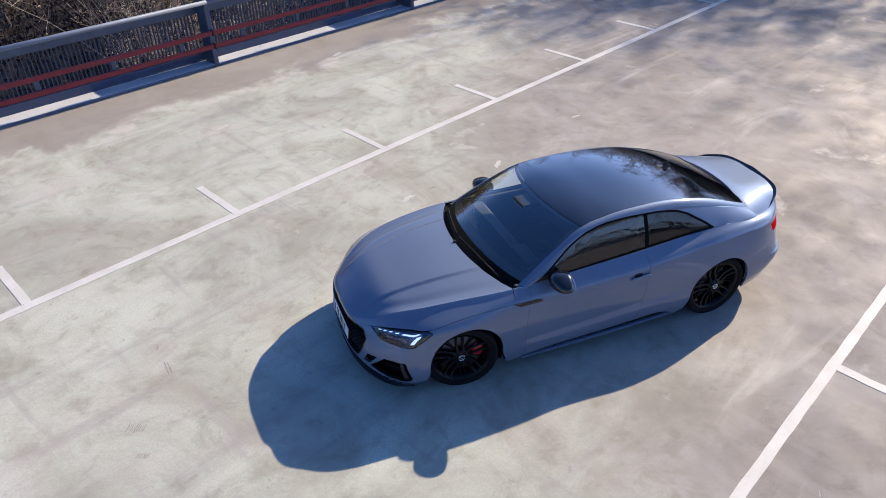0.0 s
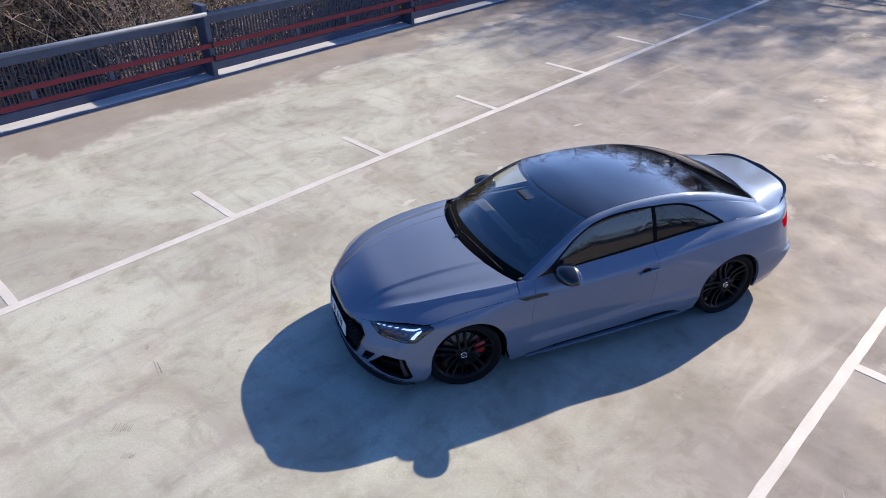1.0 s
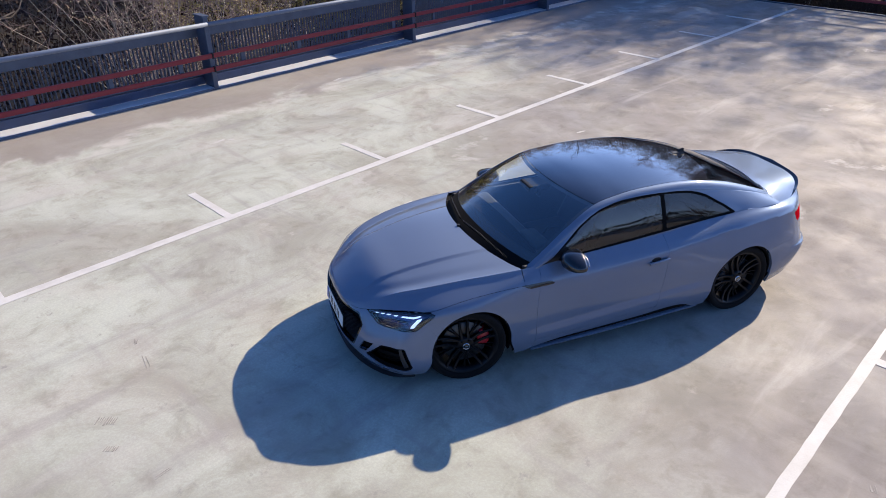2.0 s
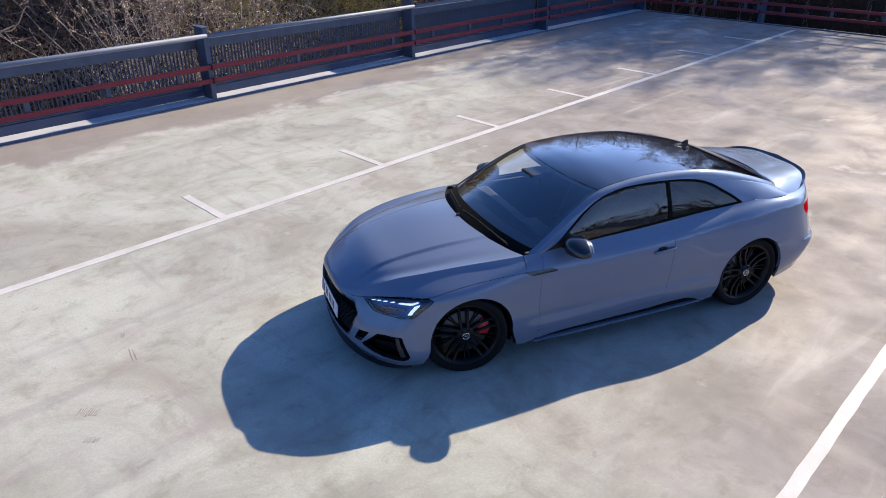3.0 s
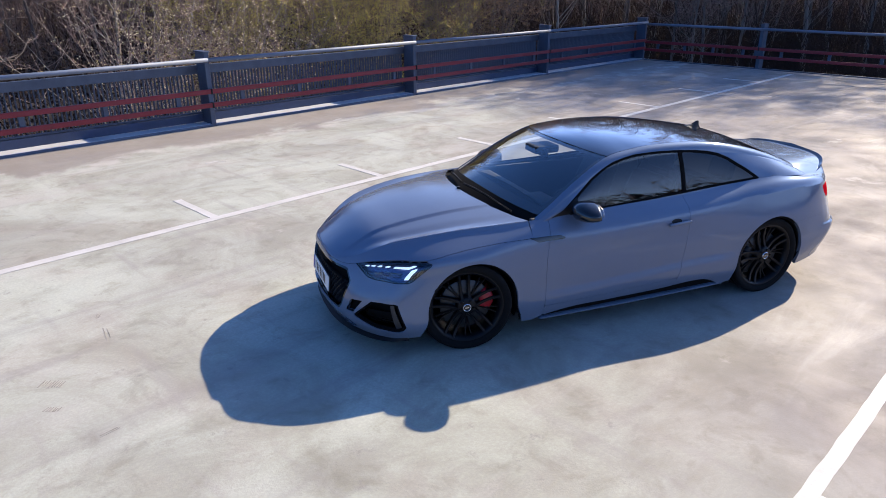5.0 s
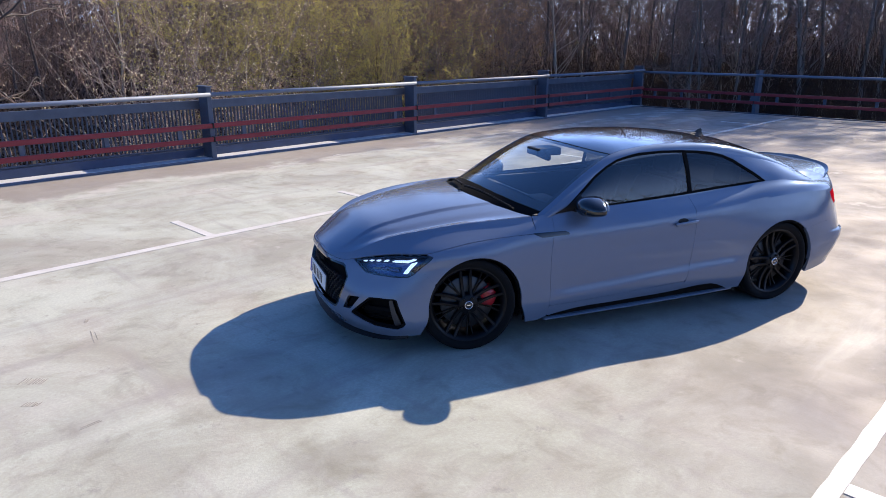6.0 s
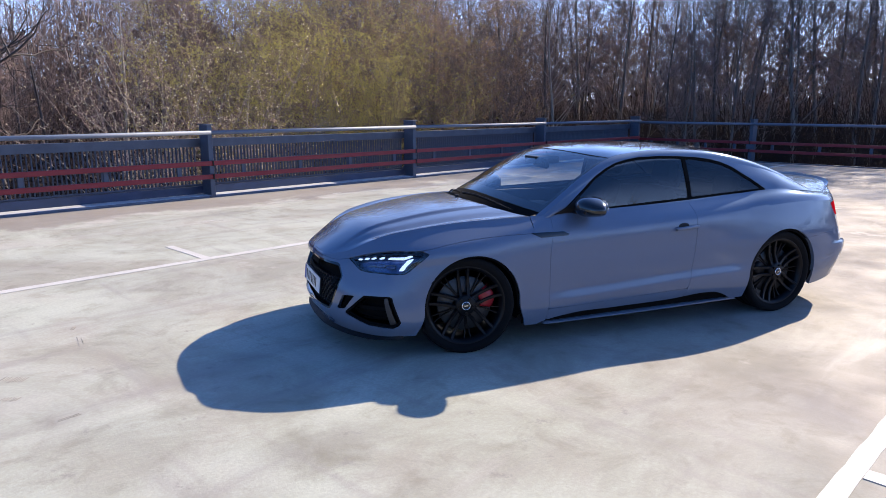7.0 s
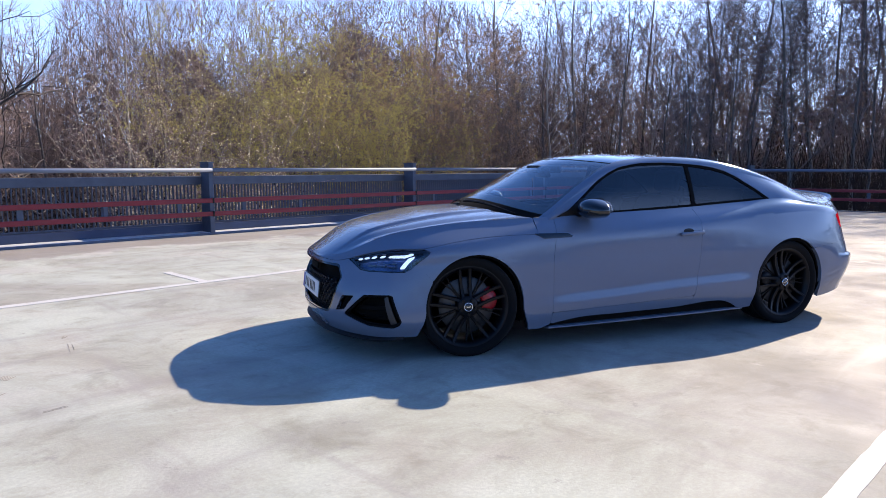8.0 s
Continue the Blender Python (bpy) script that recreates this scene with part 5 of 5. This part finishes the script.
# ---------------------------------------------------------------- trees behind the railings
def grow(rng, start, way, length, r0, steps, wander, lift, r1=None):
    """A wandering tapered limb: its points and radii."""
    pts, d = [np.array(start, float)], np.array(way, float)
    d /= np.linalg.norm(d)
    for _ in range(steps):
        d = d + rng.normal(0, wander, 3) + (0, 0, lift)
        d /= np.linalg.norm(d)
        pts.append(pts[-1] + d * length / steps)
    return np.array(pts), np.linspace(r0, r0 * .3 if r1 is None else r1, steps + 1)


def grow_many(rng, start, way, length, r0, r1, steps, wander, lift):
    """Many limbs at once: arrays of points (limb, step, 3) and radii."""
    d = way / np.linalg.norm(way, axis=1)[:, None]
    pts = [np.array(start, float)]
    for _ in range(steps):
        d = d + rng.normal(0, wander, d.shape) + (0, 0, lift)
        d /= np.linalg.norm(d, axis=1)[:, None]
        pts.append(pts[-1] + d * (length / steps)[:, None])
    s = np.linspace(0, 1, steps + 1)[None]
    return np.stack(pts, 1), r0[:, None] * (1 - s) + r1 * s


class Heap:
    """Limbs and leaves gathered into one mesh of quads."""

    def __init__(self):
        self.limbs, self.leaves = {}, []

    def limb(self, pts, radii, sides):
        self.limbs.setdefault((len(pts), sides), []).append((pts[None], radii[None]))

    def limb_many(self, pts, radii, sides):
        self.limbs.setdefault((pts.shape[1], sides), []).append((pts, radii))

    def leaf_many(self, at, size, rng):
        a = rng.normal(0, 1, at.shape)
        c = np.cross(a, rng.normal(0, 1, at.shape))
        a *= (size / np.linalg.norm(a, axis=1))[:, None]
        c *= (.55 * size / np.linalg.norm(c, axis=1))[:, None]
        self.leaves.append(np.stack([at - a, at + c, at + a, at - c], 1))

    def made(self, name, mat, parent, label=""):
        vs, fs, n = [], [], 0
        for (k, sides), rows in self.limbs.items():
            pts, rad = np.concatenate([r[0] for r in rows]), np.concatenate([r[1] for r in rows])
            tan = np.gradient(pts, axis=1)
            tan /= np.linalg.norm(tan, axis=2)[..., None] + 1e-12
            ref = np.where(np.abs(tan[..., 2:3]) < .9, np.array([0, 0, 1.0]), np.array([1.0, 0, 0]))
            e = np.cross(tan, ref)
            e /= np.linalg.norm(e, axis=2)[..., None]
            g = np.cross(tan, e)
            ang = np.arange(sides) * 2 * np.pi / sides
            ring = e[:, :, None] * np.cos(ang)[:, None] + g[:, :, None] * np.sin(ang)[:, None]
            vs.append((pts[:, :, None] + ring * rad[:, :, None, None]).reshape(-1, 3))
            i, j = np.meshgrid(np.arange(k - 1), np.arange(sides), indexing="ij")
            q = np.stack([i * sides + j, i * sides + (j + 1) % sides, (i + 1) * sides + (j + 1) % sides, (i + 1) * sides + j], -1).reshape(-1, 4)
            fs.append((q[None] + (n + np.arange(len(pts)) * k * sides)[:, None, None]).reshape(-1, 4))
            n += len(pts) * k * sides
        if self.leaves:
            lv = np.concatenate(self.leaves).reshape(-1, 3)
            vs.append(lv)
            fs.append(n + np.arange(len(lv)).reshape(-1, 4))
        v, f = np.concatenate(vs), np.concatenate(fs)
        me = bpy.data.meshes.new(name)
        me.vertices.add(len(v))
        me.vertices.foreach_set("co", v.astype(np.float32).ravel())
        me.loops.add(f.size)
        me.loops.foreach_set("vertex_index", f.astype(np.int32).ravel())
        me.polygons.add(len(f))
        me.polygons.foreach_set("loop_start", np.arange(0, f.size, 4, dtype=np.int32))
        me.update(calc_edges=True)
        me.materials.append(mat)
        ob = new(name, me)
        if parent is not None:
            ob.parent = parent
        return tagged(ob, label)


def scatter(shoots, count, rng, loose):
    """Places along shoots."""
    k = rng.integers(0, len(shoots), count)
    return np.array([shoots[i][(j := rng.integers(1, len(shoots[i])))] + (shoots[i][j - 1] - shoots[i][j]) * rng.uniform() for i in k]) + rng.normal(0, loose, (count, 3))


def tall_tree(seed, height, bark, label, leaves=0, leaf_mat=None, lean=.04, first=.25, fine=3, reach=.30, size=1.0):
    """A slender wood tree: trunk, steep limbs, side branches and fine twigs, few or no leaves."""
    rng = np.random.default_rng(seed)
    t = thing("tree", label, "tree", "wood trees")
    wood, crown, foliage = Heap(), Heap(), Heap()
    trunk, rad = grow(rng, (0, 0, 0), (rng.normal(0, lean), rng.normal(0, lean), 1), height, height * .0078, 14, .035, .03, .012)
    wood.limb(trunk, rad, 7)
    tips = []
    for k in range(30):
        s = first + (1 - first) * (k / 30) ** .9
        i = s * 13
        p = trunk[int(i)] + (trunk[int(i) + 1] - trunk[int(i)]) * (i % 1)
        a = rng.uniform(0, 2 * np.pi)
        ln = height * (reach - .20 * s) * rng.uniform(.6, 1.25)
        limb, lr = grow(rng, p, (math.cos(a), math.sin(a), rng.uniform(.7, 1.5)), ln, .010 + .022 * (1 - s), 6, .10, .05, .006)
        wood.limb(limb, lr, 4)
        for _ in range(6):
            q = limb[rng.integers(2, 7)]
            sub, sr = grow(rng, q, (*rng.normal(0, .7, 2), rng.uniform(.1, 1.1)), ln * rng.uniform(.25, .5), .012, 2, .16, .05, .006)
            crown.limb(sub, sr, 3)
            tips.append(sub)
            for _ in range(fine):
                w, wr = grow(rng, sub[rng.integers(1, 3)], (*rng.normal(0, .8, 2), rng.uniform(-.1, 1.0)), ln * rng.uniform(.12, .25), .0075, 1, .16, .03, .004)
                crown.limb(w, wr, 3)
                tips.append(w)
    if leaves:
        foliage.leaf_many(scatter(tips, leaves, rng, .10), size * rng.uniform(.018, .034, leaves), rng)
    wood.made("trunk", bark, t)
    crown.made("crown", M_TWIG, t, "fine bare brown twigs")
    if leaves:
        foliage.made("foliage", leaf_mat, t)
    return t


def shrub(seed, height, stems, spread, bark, leaf_mat, leaves, size, label):
    """A many-stemmed bush: arching stems, side shoots, and small leaves or catkins along them."""
    rng = np.random.default_rng(seed)
    t = thing("shrub", label, "shrub", "shrubs behind the railing")
    wood, crown, foliage = Heap(), Heap(), Heap()
    shoots = []
    for _ in range(stems):
        a = rng.uniform(0, 2 * np.pi)
        out = rng.uniform(.05, 1) * spread
        stem, sr = grow(rng, (math.cos(a) * .35 * out, math.sin(a) * .35 * out, 0), (math.cos(a) * out, math.sin(a) * out, 2.2), height * rng.uniform(.55, 1.1), rng.uniform(.007, .018), 9, .11, .035, .004)
        wood.limb(stem, sr, 5)
        for _ in range(13):
            i = rng.integers(2, 10)
            sub, br = grow(rng, stem[i], (*rng.normal(0, .8, 2), rng.uniform(.1, 1.2)), height * rng.uniform(.08, .22), .007, 4, .17, .04, .003)
            crown.limb(sub, br, 3)
            shoots.append(sub)
            for _ in range(2):
                w, wr = grow(rng, sub[rng.integers(1, 5)], (*rng.normal(0, .8, 2), rng.uniform(-.2, 1.0)), height * rng.uniform(.04, .10), .004, 1, .15, 0, .002)
                crown.limb(w, wr, 3)
                shoots.append(w)
    foliage.leaf_many(scatter(shoots, leaves, rng, .02), size * rng.uniform(.6, 1.3, leaves), rng)
    wood.made("trunk", bark, t)
    crown.made("crown", M_TWIG, t)
    foliage.made("foliage", leaf_mat, t)
    return t


rng = np.random.default_rng(11)


def plant(proto, spots, first=[0]):
    """Stand copies of a plant at deck-axis places, each turned and scaled a little."""
    used = False
    for x, y, k in spots:
        p = LOT @ Vector((x, y, -3.0))
        m = pose(p.x, p.y, -3.05 + .35 * noise.noise((p.x * 0.09, p.y * 0.09, 0)), rng.normal(0, 1.5), rng.normal(0, 1.5), rng.uniform(0, 360)) @ Matrix.Scale(k * rng.uniform(.9, 1.1), 4)
        if not used:
            proto.matrix_world = m
            used = True
        else:
            c = copy_thing(proto, m)
            c.matrix_basis = m


catkin = [shrub(s, 7.6, 15, .95, M_BARK_PALE, M_CATKIN, 1500, .022, "pale-stemmed shrub with yellow catkins behind the railing") for s in (1, 2)]
green = [shrub(s, 10.5, 22, .8, M_BARK, M_LEAF, 17000, .029, "tall shrub with young yellow-green leaves") for s in (3, 4)]
dry = shrub(5, 10.0, 22, .75, M_BARK, M_LEAF_BROWN, 13000, .030, "tall shrub with dry brown leaves")
bare = [tall_tree(20 + k, 12.6 + .6 * k, (M_BARK, M_BARK, M_BARK_PALE)[k % 3], ("dark bare woodland tree", "slim bare woodland tree with fine twigs", "pale-barked bare birch tree")[k % 3]) for k in range(5)]
budding = tall_tree(31, 13.5, M_BARK, "slender tree with first small leaves", 5000, M_LEAF, first=.12)

plant(catkin[0], [(3.2, 8.9, 1.0), (5.0, 9.6, .95)])
plant(catkin[1], [(4.1, 8.2, .85), (5.7, 8.4, .72), (4.6, 11.0, 1.05)])
plant(green[0], [(8.0, 12.0, .76), (10.6, 12.6, .78), (13.6, 13.0, .78), (6.9, 14.5, .84), (11.8, 16.5, .9)])
plant(green[1], [(9.2, 14.6, .86), (12.2, 11.2, .72), (15.0, 15.0, .84), (13.2, 15.6, .88), (16.4, 12.0, .70)])
plant(dry, [(17.6, 14.5, 1.0), (19.6, 13.0, 1.0), (18.6, 17.0, 1.05), (21.5, 15.8, .95), (15.6, 18.6, 1.0)])
dense = [tall_tree(40 + k, 13.0, M_BARK, "dark bare tree with a dense twiggy crown", first=.30, fine=7, reach=.36) for k in range(2)]
plant(dense[0], [(26.4, 2.4, 1.1), (25.4, 4.8, 1.0), (28.0, 12.0, .95), (31.0, 16.0, 1.0), (34.0, 13.0, 1.05), (38.0, 3.0, 1.0), (31.0, 3.0, 1.1)])
plant(dense[1], [(24.0, 5.4, .9), (28.4, 0.8, 1.1), (27.0, 17.5, .95), (30.0, 20.5, 1.0), (36.0, 17.0, 1.05), (36.0, -4.0, 1.0), (33.5, 1.2, 1.1)])
leafy = tall_tree(50, 14.0, M_BARK, "dark tree with dry brown leaves still on its twigs", 12000, M_LEAF_DRY, first=.32, reach=.34, size=1.0)
plant(leafy, [(29.5, 5.2, 1.0), (32.0, 6.8, 1.15), (33.0, 8.2, 1.2)])
high = tall_tree(60, 20.0, M_BARK, "tall dark tree with a dense high crown", 5000, M_LEAF_DRY, first=.64, fine=5, reach=.34, size=1.8)
plant(high, [(36.5, 0.9, 1.0), (37.6, 2.8, 1.0), (40.5, 2.0, 1.0), (42.5, 4.4, 1.0), (44.0, 3.2, 1.05), (36.5, 3.9, .95), (39.5, -0.8, .95), (36.0, -3.2, .95), (41.5, -6.2, 1.0)])
plant(budding, [(8.6, 20.5, .82), (13.0, 21.0, .85), (17.5, 22.0, .85), (22.0, 19.5, .8), (10.8, 18.5, .78), (15.4, 19.5, .8), (19.8, 21.0, .8)])
spots = [[] for _ in bare]
for i in range(42):
    way, off = radians(rng.uniform(8, 47)), rng.uniform(33, 62)
    spots[i % 5].append((off * math.cos(way) - 3.5, off * math.sin(way) - 7.0, rng.uniform(.75, 1.0)))
for i in range(18):
    spots[i % 5].append((rng.uniform(-6, 30), rng.uniform(23, 42), rng.uniform(.75, 1.0)))
for i in range(9):
    spots[i % 5].append((rng.uniform(-6, 6), rng.uniform(21, 34), rng.uniform(.7, .9)))
for i in range(8):
    spots[i % 5].append((rng.uniform(21.5, 26), rng.uniform(2, 17), rng.uniform(.6, .85)))
for i, (x, y, k) in enumerate(((26, 19, 1.15), (28, 16.6, 1.1), (30.5, 15.2, 1.15), (24, 21.5, 1.1), (32.5, 12.8, 1.1), (29, 20, 1.2), (33, 17, 1.2))):
    spots[i % 5].append((x, y, k))
for proto, where in zip(bare, spots):
    plant(proto, where)

# an old tree beyond the railing, whose low dark limbs reach along the deck's edge
old = thing("tree", "old dark tree with long crooked bare limbs", "tree", "wood trees")
r2 = np.random.default_rng(5)
wood, crown = Heap(), Heap()
trunk, rad = grow(r2, (0, 0, 0), (.05, 0, 1), 11, .26, 12, .05, .02, .05)
wood.limb(trunk, rad, 9)
for z, ax, up, ln in ((4.5, .0, .02, 3.9), (5.0, -.15, .10, 4.1), (5.5, .25, .02, 3.7), (6.1, .0, .12, 4.2), (6.7, .1, .45, 4.4), (7.3, .5, .6, 4.0), (5.3, 2.6, .4, 4.0), (6.8, 3.6, .4, 4.0), (8.2, 1.6, .8, 3.5), (8.8, 4.8, .8, 3.5)):
    p = trunk[min(12, int(z / 11 * 12))]
    limb, lr = grow(r2, p, (math.cos(ax), math.sin(ax), up), ln, .095, 10, .13, .03, .016)
    wood.limb(limb, lr, 7)
    for _ in range(11):
        sub, sr = grow(r2, limb[r2.integers(3, 11)], (*r2.normal(0, .7, 2), r2.uniform(0, 1)), r2.uniform(.6, 1.8), .020, 6, .22, .05, .006)
        crown.limb(sub, sr, 4)
        for _ in range(3):
            w, wr = grow(r2, sub[r2.integers(2, 7)], r2.normal(0, .8, 3) + (0, 0, .4), r2.uniform(.3, .8), .009, 4, .2, .05, .004)
            crown.limb(w, wr, 3)
wood.made("trunk", M_DARK_BARK, old)
crown.made("crown", M_DARK_BARK, old)
p = LOT @ Vector((-3.1, 9.2, -2.6))
old.matrix_world = pose(p.x, p.y, -3.15) @ LOT.to_3x3().to_4x4()

# the wood further off and its undergrowth: too many stems to count
far, brush, thicket, litter = Heap(), Heap(), Heap(), Heap()
n = 1300
a, d = rng.uniform(0, 2 * np.pi, n), rng.uniform(44, 110, n)
a = np.where(rng.uniform(size=n) < .7, rng.uniform(-.45, 1.9, n), a)
stems, sr = grow_many(rng, np.stack([d * np.cos(a), d * np.sin(a) + 2, 0 * a], 1), np.stack([rng.normal(0, .04, n), rng.normal(0, .04, n), np.ones(n)], 1), rng.uniform(9, 16, n), rng.uniform(.06, .14, n), .02, 5, .04, .03)
far.limb_many(stems, sr, 4)
k = np.repeat(np.arange(n), 18)
m = len(k)
far.limb_many(*grow_many(rng, stems[k, rng.integers(1, 6, m)], np.stack([rng.normal(0, .6, m), rng.normal(0, .6, m), rng.uniform(.3, 1.4, m)], 1), rng.uniform(1.2, 3.2, m), np.full(m, .026), .010, 1, .12, .05), 3)
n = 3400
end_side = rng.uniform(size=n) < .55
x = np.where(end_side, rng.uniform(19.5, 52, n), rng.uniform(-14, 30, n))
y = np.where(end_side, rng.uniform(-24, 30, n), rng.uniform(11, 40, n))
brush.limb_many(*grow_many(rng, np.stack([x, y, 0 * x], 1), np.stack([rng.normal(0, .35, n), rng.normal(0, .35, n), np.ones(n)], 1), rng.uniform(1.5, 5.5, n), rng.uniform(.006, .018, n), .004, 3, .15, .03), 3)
# brown scrub: dense low down, thinning upwards
distance = Heap()
n = 62000
a, d = rng.uniform(.6, 1.95, n), 32 + 60 * rng.uniform(size=n) ** 1.2
z = 13.0 * rng.uniform(size=n) ** 1.4 * (1 - .75 * np.exp(-((a - 1.33) / .05) ** 2))
distance.leaf_many(np.stack([d * np.cos(a), d * np.sin(a) + 2, z * (.6 + d / 110)], 1), rng.uniform(.06, .10, n) * (d / 45), rng)
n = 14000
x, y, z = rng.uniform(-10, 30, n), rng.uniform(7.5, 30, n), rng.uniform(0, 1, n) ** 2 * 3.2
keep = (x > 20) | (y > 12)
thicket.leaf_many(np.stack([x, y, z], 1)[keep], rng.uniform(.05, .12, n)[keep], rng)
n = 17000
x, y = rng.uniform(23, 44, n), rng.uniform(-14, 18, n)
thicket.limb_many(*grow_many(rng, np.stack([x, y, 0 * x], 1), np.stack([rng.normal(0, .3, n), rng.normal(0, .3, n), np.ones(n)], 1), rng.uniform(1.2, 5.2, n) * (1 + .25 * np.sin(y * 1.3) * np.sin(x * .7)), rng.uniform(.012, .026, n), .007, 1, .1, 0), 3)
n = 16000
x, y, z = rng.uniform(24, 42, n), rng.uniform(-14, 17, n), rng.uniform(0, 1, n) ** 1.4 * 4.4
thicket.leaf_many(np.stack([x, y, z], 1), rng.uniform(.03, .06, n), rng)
# dark bramble added under the shrubs along the long railing, darkening the wood's foot
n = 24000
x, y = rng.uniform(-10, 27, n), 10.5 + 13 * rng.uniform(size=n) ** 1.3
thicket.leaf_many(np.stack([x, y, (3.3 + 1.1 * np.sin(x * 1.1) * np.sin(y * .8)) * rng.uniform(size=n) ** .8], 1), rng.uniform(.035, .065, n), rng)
# fine upright twigs of the wood's depth, lower where the sky opens beside the old tree
twigs = Heap()
n = 92000
a, d = np.where(rng.uniform(size=n) < .22, rng.uniform(-.35, .5, n), rng.uniform(.5, 1.95, n)), 36 + 44 * rng.uniform(size=n)
top = 14.2 + 3.3 * smooth(.55, .8, a) + 1.6 * np.sin(a * 9.0) * np.sin(a * 23.0 + 1) - 10 * np.exp(-((a - 1.33) / .05) ** 2)
z = top * rng.uniform(.02, 1, n) ** 1.25
lower = n * 3 // 4  # the rest thickens the crowns behind the shrubs
a[lower:] = rng.normal(.94, .15, n - lower)
z[lower:] = 4 + (7.5 + 2.5 * np.sin(a[lower:] * 17) + 1.2 * np.sin(a[lower:] * 53)) * rng.uniform(size=n - lower) ** .9
twigs.limb_many(*grow_many(rng, np.stack([d * np.cos(a), d * np.sin(a) + 2, z * (.55 + d / 100)], 1), np.stack([rng.normal(0, .45, n), rng.normal(0, .45, n), rng.uniform(.4, 1.4, n)], 1), rng.uniform(.9, 2.6, n), rng.uniform(.012, .022, n) * (d / 50), .007, 1, .1, 0), 3)
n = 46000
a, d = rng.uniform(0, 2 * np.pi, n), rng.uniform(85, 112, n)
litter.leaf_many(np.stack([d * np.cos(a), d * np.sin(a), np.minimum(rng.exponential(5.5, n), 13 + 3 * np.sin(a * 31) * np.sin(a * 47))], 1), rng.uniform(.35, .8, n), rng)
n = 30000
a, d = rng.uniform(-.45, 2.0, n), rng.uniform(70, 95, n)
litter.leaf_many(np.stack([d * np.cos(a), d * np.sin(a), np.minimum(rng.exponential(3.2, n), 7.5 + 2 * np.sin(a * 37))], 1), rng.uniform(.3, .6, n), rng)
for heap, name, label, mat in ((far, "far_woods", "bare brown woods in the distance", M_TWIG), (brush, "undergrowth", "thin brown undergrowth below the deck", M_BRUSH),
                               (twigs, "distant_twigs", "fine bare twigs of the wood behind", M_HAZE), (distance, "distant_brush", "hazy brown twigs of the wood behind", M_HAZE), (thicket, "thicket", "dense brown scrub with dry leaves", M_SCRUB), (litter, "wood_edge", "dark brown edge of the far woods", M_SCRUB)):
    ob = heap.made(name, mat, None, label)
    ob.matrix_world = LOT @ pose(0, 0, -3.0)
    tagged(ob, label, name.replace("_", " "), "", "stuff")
